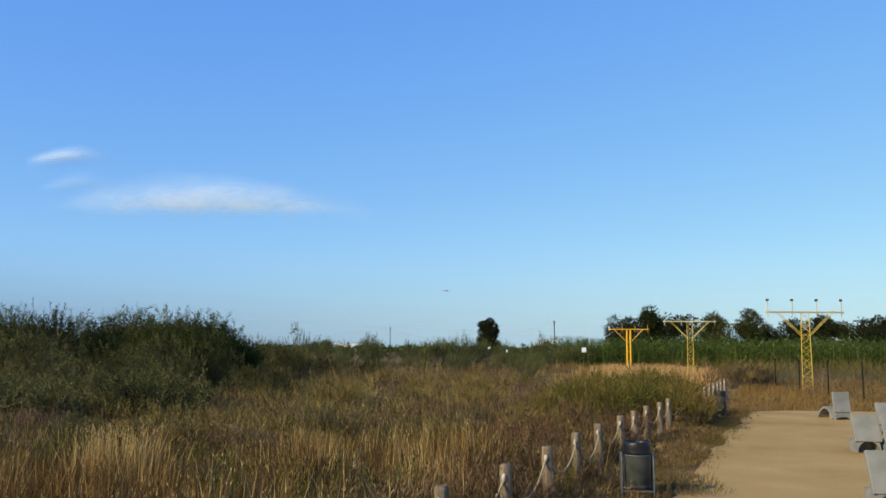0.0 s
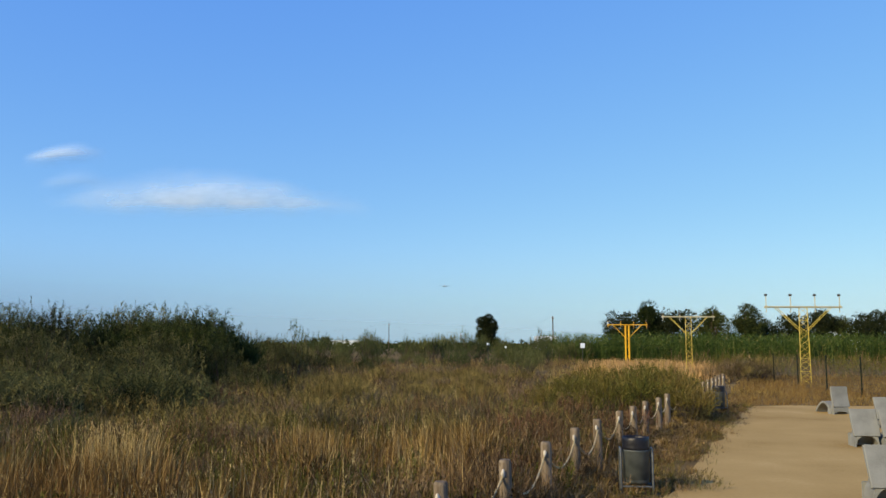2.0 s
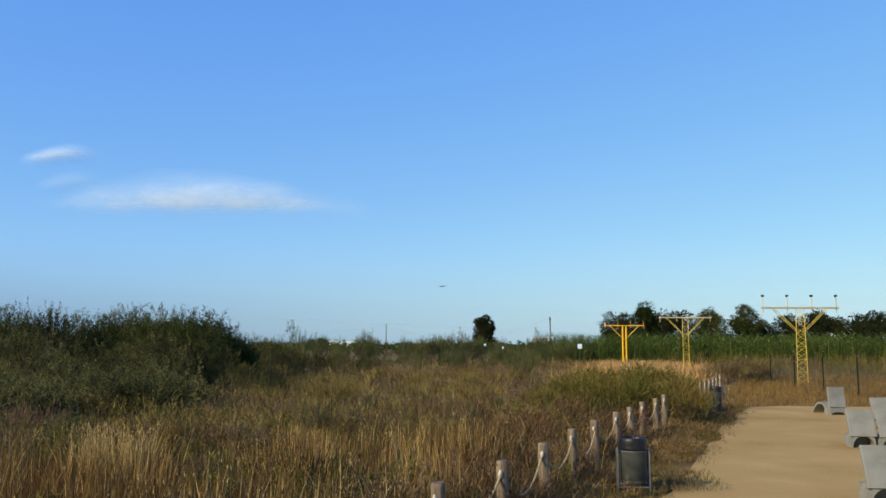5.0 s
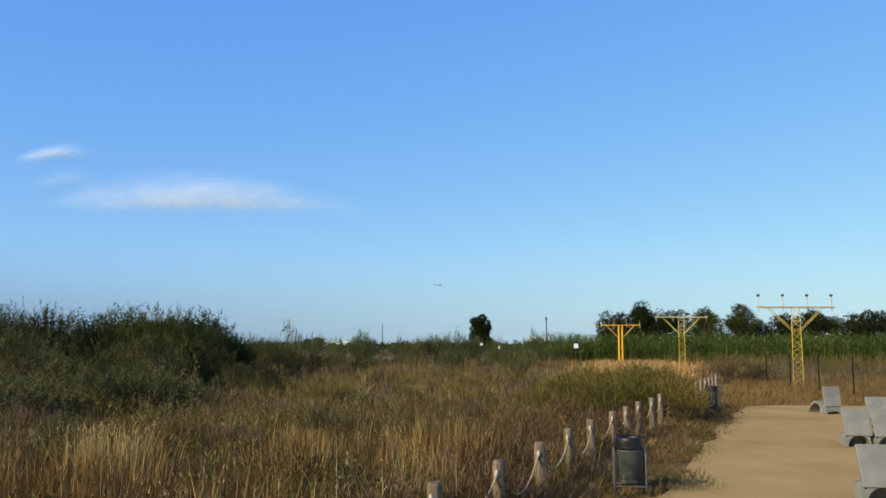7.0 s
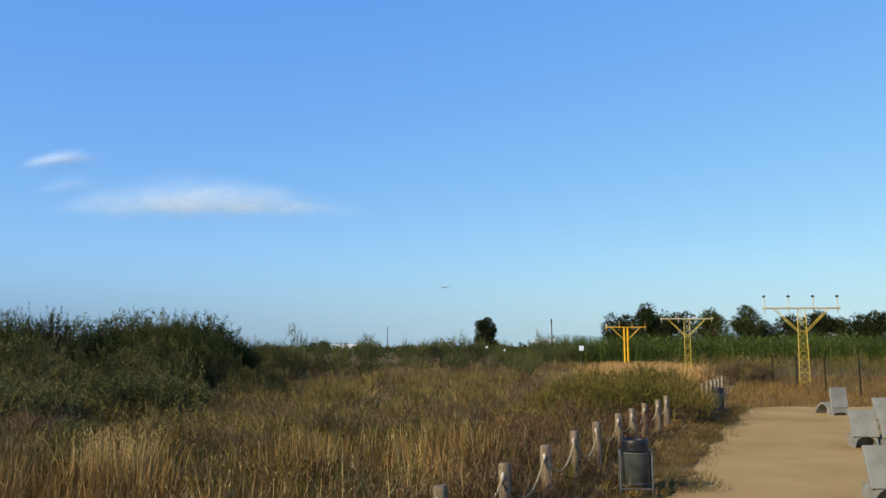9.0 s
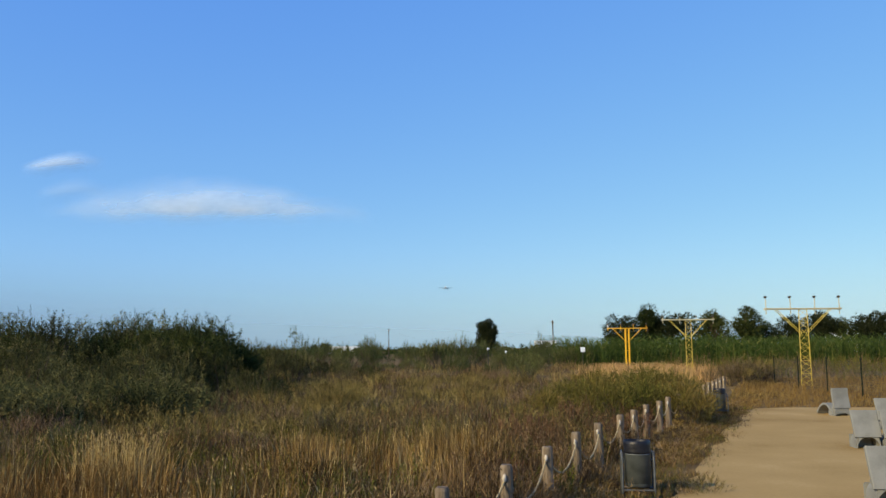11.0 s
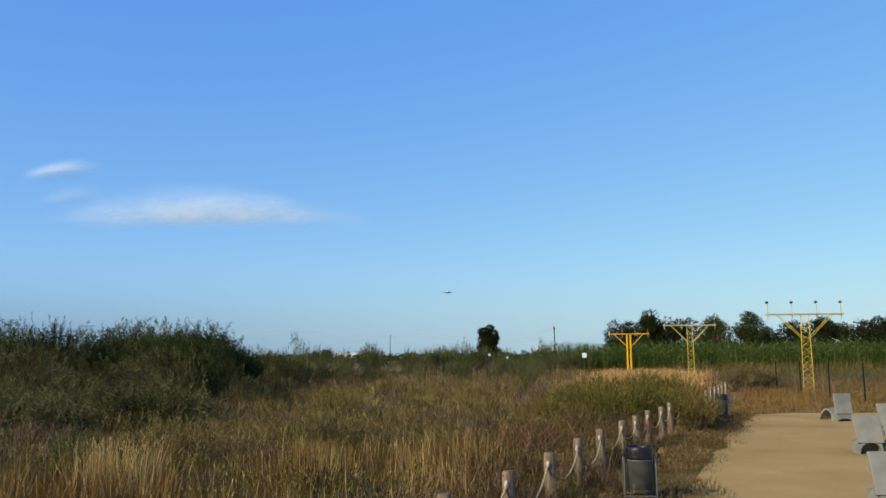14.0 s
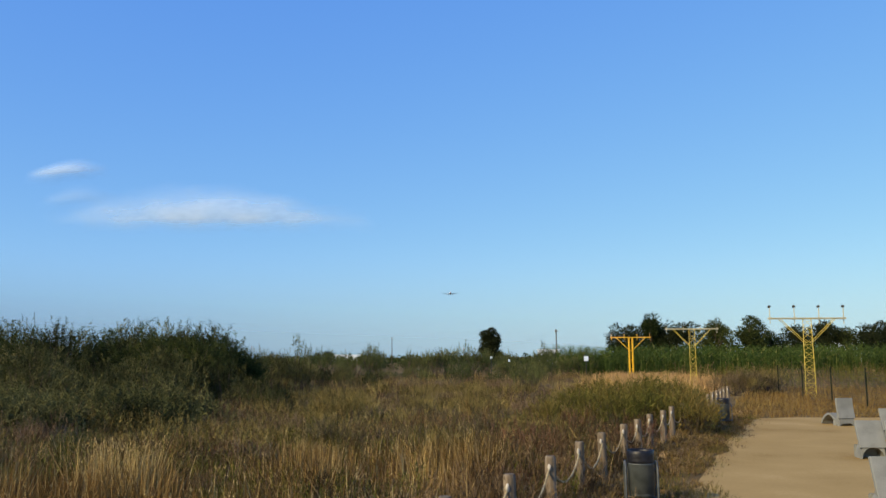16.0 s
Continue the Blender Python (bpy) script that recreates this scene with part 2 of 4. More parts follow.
def tube(bm, pts, r, sides=6):
    pts = [Vector(p) for p in pts]
    rings = []
    for i, p in enumerate(pts):
        d = (pts[min(i + 1, len(pts) - 1)] - pts[max(i - 1, 0)]).normalized()
        u = d.cross(Vector((0, 0, 1)))
        u = u.normalized() if u.length > 1e-4 else Vector((1, 0, 0))
        w = u.cross(d)
        rr = r if not callable(r) else r(i / (len(pts) - 1))
        rings.append([p + rr * (math.cos(a) * u + math.sin(a) * w) for a in (2 * math.pi * k / sides for k in range(sides))])
    loft(bm, rings)


RNG = np.random.default_rng(7)


def blades(base, height, width, lean, azim, curve=0.6, face=None):
    """Arrays of tapered, bent blades: each one a quad and a tip."""
    n = len(base)
    face = RNG.uniform(0, math.pi, n) if face is None else face
    side = np.stack([np.cos(face), np.sin(face), np.zeros(n)], 1) * (width / 2)[:, None]
    out = np.stack([np.cos(azim), np.sin(azim), np.zeros(n)], 1)
    up = np.zeros((n, 3))
    up[:, 2] = 1
    mid = base + up * (height * 0.58)[:, None] + out * (lean * height * 0.58 * (1 - curve))[:, None]
    tip = base + up * (height * (1 - 0.25 * np.minimum(lean, 1.5)))[:, None] + out * (lean * height)[:, None]
    v = np.stack([base - side, base + side, mid + side * 0.8, mid - side * 0.8, tip], 1).reshape(-1, 3)
    o = (np.arange(n) * 5)[:, None]
    return v, [o + np.array([[0, 1, 2, 3]]), o + np.array([[3, 2, 4]])]


def sprays(base, direction, length, width):
    """Arrays of flat tapered leaves along any direction."""
    n = len(base)
    d = direction / np.linalg.norm(direction, axis=1)[:, None]
    s = np.cross(d, RNG.normal(size=(n, 3)))
    s /= np.linalg.norm(s, axis=1)[:, None] + 1e-9
    s *= (width / 2)[:, None]
    tip = base + (d + np.array([0, 0, -0.12])) * length[:, None]
    v = np.stack([base - s, base + s, tip], 1).reshape(-1, 3)
    return v, [(np.arange(n) * 3)[:, None] + np.array([[0, 1, 2]])]


def plumes(base, direction, length, leaf, per, droop=0.15, splay=0.75, thin=0.0):
    """Arrays of feathery twigs: a bent stem of short steps, with a thin leaf on each step."""
    n = len(base)
    d = direction / np.linalg.norm(direction, axis=1)[:, None]
    t = np.linspace(0, 1, per + 1)
    bend = np.stack([d[:, 0] * 0.5, d[:, 1] * 0.5, np.full(n, -1.0)], 1) * (droop * length)[:, None]
    stem = base[:, None, :] + (d * length[:, None])[:, None, :] * t[None, :, None] + bend[:, None, :] * (t ** 2)[None, :, None]
    side = RNG.normal(size=(n, per, 3))
    side /= np.linalg.norm(side, axis=2)[:, :, None] + 1e-9
    out = d[:, None, :] * 0.7 + side * splay
    size = leaf[:, None] * (1.2 - 0.75 * t[None, :-1]) * RNG.uniform(0.6, 1.3, (n, per))
    tip = stem[:, :-1, :] + out * size[:, :, None]
    k = np.arange(per)
    if thin:
        # a narrow stem with bare side twigs
        edge = RNG.normal(size=(n, 1, 3)) * np.array([1, 1, 0.2])
        edge = edge / (np.linalg.norm(edge, axis=2)[:, :, None] + 1e-9) * thin
        v = np.concatenate([stem, stem[:, :-1, :] + edge, tip], 1).reshape(-1, 3)
        tri = np.concatenate([np.stack([k, k + 1, per + 1 + k], 1), np.stack([k, per + 1 + k, 2 * per + 1 + k], 1)])
        f = ((np.arange(n) * (3 * per + 1))[:, None, None] + tri[None, :, :]).reshape(-1, 3)
        return v, [f]
    v = np.concatenate([stem, tip], 1).reshape(-1, 3)
    tri = np.stack([k, k + 1, per + 1 + k], 1)
    f = ((np.arange(n) * (2 * per + 1))[:, None, None] + tri[None, :, :]).reshape(-1, 3)
    return v, [f]


def fence_x(y):
    """Where the rope fence runs."""
    return -3.85 + 0.433 * y


def wave(x, y, k=0.35, s=0.0):
    return np.array([noise.noise(Vector((a * k + s, b * k - s, s * 3.1))) for a, b in zip(x, y)])


# ---- ground ----
def ground():
    bm = bmesh.new()
    ring = [0, 6, 12, 20, 30, 45, 70, 120, 250, 600, 1500, 4500]
    cs = sorted({s * v for v in ring for s in (-1, 1)})
    grid = [[bm.verts.new((x, y + 20, -0.012 + (0.03 * noise.noise(Vector((x * 0.3, y * 0.3, 0))) - 0.03 if abs(x) < 40 and abs(y) < 40 else -0.03))) for x in cs] for y in cs]
    for a, b in zip(grid, grid[1:]):
        for i in range(len(cs) - 1):
            bm.faces.new((a[i], a[i + 1], b[i + 1], b[i]))
    tagged(part("ground", bm, M_EARTH, smooth=True), "dry brown earth of the marshland field", "ground", kind="structure")
    bm = bmesh.new()
    rows = []
    y = -18.0
    while y <= 32.9:
        left = fence_x(y) + 1.58 + 0.40 * noise.noise(Vector((y * 0.45, 3.3, 0))) + 0.22 * noise.noise(Vector((y * 1.7, 8.3, 0)))
        right = fence_x(y) + 16.0 + 0.5 * noise.noise(Vector((y * 0.3, 21.3, 0)))
        row = []
        for i in range(29):
            f = (i / 28) ** 1.3
            x = left + (right - left) * f
            yy = y
            if y > 31.5:
                yy = y + 0.5 * noise.noise(Vector((x * 0.5, 5.5, 0))) + 0.02 * (x - left)
            z = 0.006 + 0.007 * noise.noise(Vector((x * 0.5, y * 0.5, 4)))
            row.append(bm.verts.new((x, yy, max(z, -0.004))))
        rows.append(row)
        y += 0.4
    for a, b in zip(rows, rows[1:]):
        for i in range(28):
            bm.faces.new((a[i], a[i + 1], b[i + 1], b[i]))
    tagged(part("pavement", bm, M_SAND, smooth=True), "tan packed sand path with ragged grassy edges", "path", kind="structure")


ground()


# ---- the approaching airliner ----
def aircraft():
    """Nose towards -y, origin at the middle of the fuselage."""
    jet = empty("airliner", 20, 3125, 213)
    tagged(jet, "white twin-engine airliner descending with its landing gear down", "aircraft")
    prof = [(-18.2, 0.15, -0.5), (-17.6, 0.8, -0.4), (-16.2, 1.45, -0.2), (-14, 1.9, 0), (-10, 1.98, 0), (6, 1.98, 0), (11, 1.6, 0.3), (15, 0.95, 0.8), (18, 0.35, 1.2), (18.8, 0.12, 1.3)]
    bm = bmesh.new()
    loft(bm, [[(r * math.cos(a), y, c + r * math.sin(a)) for a in (2 * math.pi * k / 20 for k in range(20))] for y, r, c in prof])
    hull = part("fuselage", bm, M_HULL, jet, "white tube fuselage", True)
    bm = bmesh.new()
    box(bm, (0, -16.6, 0.75), (1.9, 0.6, 0.45), bevel=0.1)
    part("cockpit_window", bm, M_GLASS, hull, "dark cockpit windows")

    def airfoil(stations):
        b = bmesh.new()
        shape = [(0, 0), (0.08, 0.45), (0.3, 0.6), (0.65, 0.38), (1, 0.02), (0.65, -0.22), (0.3, -0.4), (0.08, -0.32)]
        loft(b, [[(x, y0 + c * u, z0 + th * w) for u, w in shape] for x, y0, c, z0, th in stations])
        bmesh.ops.recalc_face_normals(b, faces=b.faces)
        return b

    for s in (-1, 1):
        part("wing", airfoil([(s * 1.5, -4.5, 7.0, -1.1, 1.1), (s * 6.2, -1.6, 4.2, -0.6, 0.6), (s * 16.6, 4.2, 1.9, 1.35, 0.42)]), M_WING, jet, "grey swept wing", True)
        part("winglet", airfoil([(s * 16.6, 4.3, 1.7, 1.35, 0.3), (s * 17.1, 5.3, 0.8, 3.3, 0.16)]), M_HULL, jet, "white upturned wing tip", True)
        part("flap", airfoil([(s * 2.2, 2.2, 1.6, -1.7, 0.3), (s * 11.5, 4.0, 1.0, -0.5, 0.2)]), M_WING, jet, "lowered grey flap", True)
        part("tailplane", airfoil([(s * 0.6, 13.6, 3.6, 1.3, 0.5), (s * 6.1, 16.6, 1.5, 1.9, 0.2)]), M_WING, jet, "grey tailplane", True)
        bm = bmesh.new()
        ex, ez = s * 5.75, -1.95
        loft(bm, [[(ex + r * math.cos(a), y, ez + r * math.sin(a)) for a in (2 * math.pi * k / 16 for k in range(16))] for y, r in ((-6.2, 0.92), (-5.9, 1.08), (-4.5, 1.15), (-2.6, 0.95), (-1.4, 0.6))])
        eng = part("engine", bm, M_HULL, jet, "white engine under the wing", True)
        bm = bmesh.new()
        rod(bm, (ex, -6.26, ez), (ex, -6.2, ez), 0.8, sides=16)
        part("intake", bm, M_TYRE, eng, "dark engine intake")
        bm = bmesh.new()
        box(bm, (ex, -2.6, -1.05), (0.3, 3.0, 0.8), bevel=0.08)
        part("pylon", bm, M_WING, eng)
    bm = bmesh.new()
    shape = [(0, 0.12), (0.5, 0.2), (1, 0.02), (1, -0.02), (0.5, -0.2), (0, -0.12)]
    loft(bm, [[(w, y0 + c * u, z) for u, w in shape] for y0, c, z in ((11.8, 5.8, 1.4), (14.0, 4.2, 4.4), (16.4, 2.4, 7.6))])
    bmesh.ops.recalc_face_normals(bm, faces=bm.faces)
    part("fin", bm, M_HULL, jet, "tall white tail fin")
    for x, y in ((0, -12.5), (-3.8, 1.5), (3.8, 1.5)):
        bm = bmesh.new()
        rod(bm, (x, y, -1.2), (x, y, -3.6), 0.14)
        leg = part("landing_gear", bm, M_WING, jet, "lowered landing gear leg")
        for o in (-0.4, 0.4):
            bm = bmesh.new()
            rod(bm, (x + o - 0.16, y, -3.6), (x + o + 0.16, y, -3.6), 0.55, sides=14)
            part("wheel", bm, M_TYRE, leg, "black tyre")
    jet.scale = (1.2, 1.2, 1.2)
    return jet


JET = aircraft()


# ---- approach light masts ----
def light_mast(x, y, height, half, tall_lamps, lattice, mat, mat_bar, rz=0.0, tag="", spread=(0.285, 0.225)):
    mast = empty("approach_light_mast", x, y, 0, rz)
    tagged(mast, tag, "light mast", group="approach light masts")
    if lattice:
        legs = []
        w0, w1 = spread
        turn = Matrix.Rotation(-math.atan2(x, y), 3, "Z")
        at = lambda i, z: turn @ Vector(((w0 + (w1 - w0) * z / height) * (-1, 1, 1, -1)[i], (w0 + (w1 - w0) * z / height) * (-1, -1, 1, 1)[i], z))
        for i in range(4):
            bm = bmesh.new()
            rod(bm, at(i, 0), at(i, height), 0.023, sides=6)
            part("leg", bm, mat, mast)
        steps = 12
        for i in range(4):
            j = (i + 1) % 4
            for k in range(steps):
                z0, z1 = height * k / steps, height * (k + 1) / steps
                bm = bmesh.new()
                rod(bm, at(i if k % 2 else j, z0), at(j if k % 2 else i, z1), 0.0115, sides=5)
                if k % 2:
                    rod(bm, at(i, z1), at(j, z1), 0.008, sides=5)
                part("lattice_brace", bm, mat, mast)
    else:
        for s in (-0.19, 0.19):
            bm = bmesh.new()
            rod(bm, (s, 0, 0), (s, 0, height), 0.10, sides=10)
            part("leg", bm, mat, mast)
        for z in (1.0, 2.0, 3.0):
            bm = bmesh.new()
            box(bm, (0, 0, z), (0.36, 0.06, 0.06), bevel=0.01)
            part("lattice_brace", bm, mat, mast)
    for o in (-0.16, 0.16):
        bm = bmesh.new()
        box(bm, (0, o, height + 0.04), (2 * half, 0.08, 0.09), bevel=0.01)
        part("crossbar", bm, mat_bar, mast, "long pale yellow crossbar")
    for s in (-1, 1):
        for o in (-0.2, 0.2):
            bm = bmesh.new()
            rod(bm, (s * 0.18, o * 0.8, height - 1.4), (s * half * 0.72, o * 0.8, height), 0.021, sides=6)
            part("arm_brace", bm, mat, mast)
    for k in range(4):
        lx = -half + 0.06 + (2 * half - 0.12) * k / 3
        bm = bmesh.new()
        rod(bm, (lx, 0, height - 0.28), (lx, 0, height + tall_lamps), 0.026, sides=6)
        box(bm, (lx, 0, height + 0.04), (0.14, 0.42, 0.12), bevel=0.015)
        stem = part("lamp_stem", bm, mat_bar, mast)
        bm = bmesh.new()
        z = height + tall_lamps
        loft(bm, [[(lx + r * math.cos(a), yy, z + 0.1 + r * math.sin(a)) for a in (2 * math.pi * q / 12 for q in range(12))]
                  for yy, r in ((-0.10, 0.03), (-0.07, 0.065), (0.04, 0.08), (0.10, 0.08), (0.11, 0.06))])
        lamp = part("lamp_head", bm, M_LAMP, stem, "round dark lamp head", True)
    return mast


light_mast(21.84, 50.0, 4.55, 2.27, 0.66, True, M_YELLOW, M_BAR, 0, "tall yellow lattice mast with four lamps on stems")
light_mast(21.18, 71.0, 4.62, 2.2, 0.22, True, M_YELLOW, M_BAR, 0, "yellow lattice mast with short lamps on its crossbar", (0.25, 0.23))
light_mast(20.92, 93.0, 4.42, 2.2, 0.42, False, M_ORANGE, M_ORANGE, 0, "deep yellow two-legged mast with a lamp crossbar")


# ---- rope fence ----
def fence_post(x, y, h, lean, seed):
    rg = random.Random(seed)
    post = empty("fence_post", x, y, 0, rg.uniform(0, 90))
    tagged(post, "weathered round wooden post with a rope threaded through", "fence post", group="rope fence posts")
    bm = bmesh.new()
    rings = []
    for i, z in enumerate((-0.1, 0.1, 0.35, 0.6, 0.85, 0.965, 1.0)):
        r = 0.082 - 0.006 * z - (0.012 if i == 6 else 0)
        rings.append([((r + 0.006 * rg.random()) * math.cos(a) + lean[0] * z * h, (r + 0.006 * rg.random()) * math.sin(a) + lean[1] * z * h, z * h) for a in (2 * math.pi * k / 14 for k in range(14))])
    loft(bm, rings)
    part("shaft", bm, M_WOOD, post)
    bm = bmesh.new()
    a = math.radians(-110) - post.matrix_basis.to_euler().z
    c = Vector((0.09 * math.cos(a) + lean[0] * h, 0.09 * math.sin(a) + lean[1] * h, h - 0.16))
    bmesh.ops.create_icosphere(bm, subdivisions=2, radius=1, matrix=Matrix.Translation(c) @ Matrix.Diagonal((0.026, 0.026, 0.055, 1)))
    for v in bm.verts:
        v.co += Vector((rg.uniform(-1, 1), rg.uniform(-1, 1), rg.uniform(-1, 1))) * 0.006
    part("rope_knot", bm, M_KNOT, post, "frayed white rope knot", True)
    return Vector((x + lean[0] * h, y + lean[1] * h, h - 0.14))


def rope_fence():
    tops = [(0.07, 9.11), (0.83, 10.72), (1.58, 12.6), (2.34, 14.5), (3.08, 16.32), (3.87, 18.2), (4.56, 19.84), (5.27, 21.6), (5.91, 22.71), (6.55, 24.22)]
    tops = [(-1.45, 5.6), (-0.68, 7.36)] + tops
    y = 25.9
    while y < 42:
        tops.append((fence_x(y) + 0.0, y))
        y += 1.62
    holes = []
    for i, (x, y) in enumerate(tops):
        rg = random.Random(i)
        lean = (rg.uniform(-0.03, 0.03), rg.uniform(-0.03, 0.03))
        h = 0.95 + rg.uniform(-0.02, 0.02)
        holes.append(fence_post(x - lean[0], y - lean[1], h, lean, i))
    for i, (a, b) in enumerate(zip(holes, holes[1:])):
        bm = bmesh.new()
        sag = random.Random(90 + i).uniform(0.28, 0.45)
        pts = [a.lerp(b, t) - Vector((0, 0, sag * 4 * t * (1 - t))) for t in (k / 14 for k in range(15))]
        tube(bm, pts, 0.016, 6)
        tagged(part("rope", bm, M_ROPE, smooth=True), "pale sagging rope strung between two wooden posts", "rope", group="fence ropes")


rope_fence()


# ---- litter bins ----
def litter_bin(x, y, rz, label):
    b = empty("litter_bin", x, y, 0, rz)
    tagged(b, label, "litter bin", group="litter bins")
    ring = lambda r, z, n=24: [(r * math.cos(a), r * math.sin(a), z) for a in (2 * math.pi * k / n for k in range(n))]
    bm = bmesh.new()
    loft(bm, [ring(0.18, 0.16), ring(0.2, 0.165), ring(0.205, 0.2), ring(0.205, 0.235), ring(0.215, 0.24), ring(0.215, 0.66), ring(0.22, 0.67), ring(0.22, 0.69), ring(0.19, 0.69), ring(0.19, 0.3)])
    drum = part("drum", bm, M_BIN, b, "perforated dark grey metal drum", True)
    bm = bmesh.new()
    rg = random.Random(4)
    loft(bm, [[(r * (1 + rg.uniform(-0.006, 0.006)) * math.cos(a), r * (1 + rg.uniform(-0.006, 0.006)) * math.sin(a), z + rg.uniform(-0.003, 0.003)) for a in (2 * math.pi * k / 30 for k in range(30))]
              for r, z in ((0.217, 0.69), (0.218, 0.72), (0.215, 0.76), (0.218, 0.79), (0.216, 0.83), (0.216, 0.885), (0.210, 0.89), (0.204, 0.87), (0.196, 0.6))])
    part("bin_bag", bm, M_LINER, b, "glossy black bag folded over the rim", True)
    for s in (-1, 1):
        bm = bmesh.new()
        for yy in (-0.14, 0.14):
            tube(bm, [(s * 0.252, yy * 1.15, 0.0), (s * 0.252, yy * 1.1, 0.1), (s * 0.25, yy, 0.6), (s * 0.248, yy * 0.7, 0.70)], 0.017, 8)
        rod(bm, (s * 0.248, -0.1, 0.70), (s * 0.248, 0.1, 0.70), 0.017)
        side = part("side_frame", bm, M_FRAME, b, "grey tubular side frame", True)
        bm = bmesh.new()
        rod(bm, (s * 0.2, 0, 0.58), (s * 0.27, 0, 0.58), 0.022)
        part("pivot", bm, M_FRAME, side)
    for yy in (-0.15, 0.15):
        bm = bmesh.new()
        rod(bm, (-0.252, yy, 0.115), (0.252, yy, 0.115), 0.017)
        part("cross_rail", bm, M_FRAME, b)
    return b


litter_bin(3.21, 13.85, -8, "dark metal litter bin with black bag, by the posts")
litter_bin(10.05, 30.3, 20, "dark metal litter bin beside a shrub at the path")


# ---- concrete loungers ----
def lounger(x, y, rz, label, hump=False):
    """Back of the lounger towards -y; a curved back, a low seat hump and an arched foot under the back."""
    s = empty("concrete_lounger", x, y, 0, rz)
    tagged(s, label, "lounger", group="concrete loungers")
    W, T = 0.60, 0.075

    def shell(name, path, w=W, cap=""):
        b = bmesh.new()
        rings = []
        for i, (u, z) in enumerate(path):
            p0, p1 = path[max(i - 1, 0)], path[min(i + 1, len(path) - 1)]
            d = Vector((p1[0] - p0[0], p1[1] - p0[1])).normalized()
            n2 = Vector((-d.y, d.x)) * T / 2
            e = 0.012
            rings.append([(-w / 2 + e, u + n2.x, z + n2.y), (w / 2 - e, u + n2.x, z + n2.y), (w / 2, u + n2.x * 0.7, z + n2.y * 0.7), (w / 2, u - n2.x * 0.7, z - n2.y * 0.7),
                          (w / 2 - e, u - n2.x, z - n2.y), (-w / 2 + e, u - n2.x, z - n2.y), (-w / 2, u - n2.x * 0.7, z - n2.y * 0.7), (-w / 2, u + n2.x * 0.7, z + n2.y * 0.7)])
        loft(b, rings)
        bmesh.ops.recalc_face_normals(b, faces=b.faces)
        part(name, b, M_CONCRETE, s, cap)

    back = [(-0.055 + 0.16 * math.sin(t * 2.4) * 0.5 + (0.06 if hump else 0.20) * t * t, 0.26 + (0.68 if hump else 0.60) * t) for t in (k / 9 for k in range(10))]
    shell("backrest", back)
    seat = [(0.08 + 0.95 * t, 0.04 + 0.34 * math.sin(math.pi * t) ** 0.8) for t in (k / 16 for k in range(17))]
    if not hump:
        seat = [(0.04 + 0.14 * t, 0.33 + 0.03 * math.sin(math.pi * t)) for t in (k / 16 for k in range(17))]
    shell("seat", seat, W if hump else W * 0.84)
    b = bmesh.new()
    outer = [(-W / 2, 0.0)] + [(-W / 2 * math.cos(math.pi * k / 16) ** 0.55, 0.335 * math.sin(math.pi * k / 16) ** 0.6) for k in range(1, 8)]
    outer += [(0.0, 0.335)] + [(-px, pz) for px, pz in outer[::-1]]
    rise = 0.10 if hump else 0.27
    inner = [((W / 2 - 0.03) * math.cos(math.pi * k / 12), rise * math.sin(math.pi * k / 12) ** 0.8) for k in range(13)]
    ring = [(px * 0.90, pz) for px, pz in outer + inner]
    va = [b.verts.new((px, -0.06, pz)) for px, pz in ring]
    vb = [b.verts.new((px, 0.34, pz)) for px, pz in ring]
    n = len(ring)
    for i in range(n):
        b.faces.new((va[i], va[(i + 1) % n], vb[(i + 1) % n], vb[i]))
    b.faces.new(va[::-1])
    b.faces.new(vb)
    bmesh.ops.triangulate(b, faces=[f for f in b.faces if len(f.verts) > 4])
    bmesh.ops.recalc_face_normals(b, faces=b.faces)
    part("arched_foot", b, M_CONCRETE, s, "arched concrete foot")
    if not hump:
        # added panel, shuts the tunnel so no lit sand shows through the arch
        b = bmesh.new()
        box(b, (0, 0.37, 0.15), (W * 0.93, 0.05, 0.30), bevel=0.012)
        part("arch_shade_panel", b, M_CONCRETE, s)
    return s


lounger(9.99, 19.8, -7, "pale grey concrete lounger in a joined pair on the sand")
lounger(10.57, 19.57, -7, "pale grey concrete lounger in a joined pair on the sand")
lounger(6.76, 12.75, -7, "pale grey concrete lounger with an arched foot")
lounger(7.34, 12.52, -7, "pale grey concrete lounger with an arched foot")
lounger(13.75, 28.9, 6, "pale grey concrete lounger at the far end of the path", True)
lounger(12.85, 24.2, -7, "pale grey concrete lounger standing behind the others")


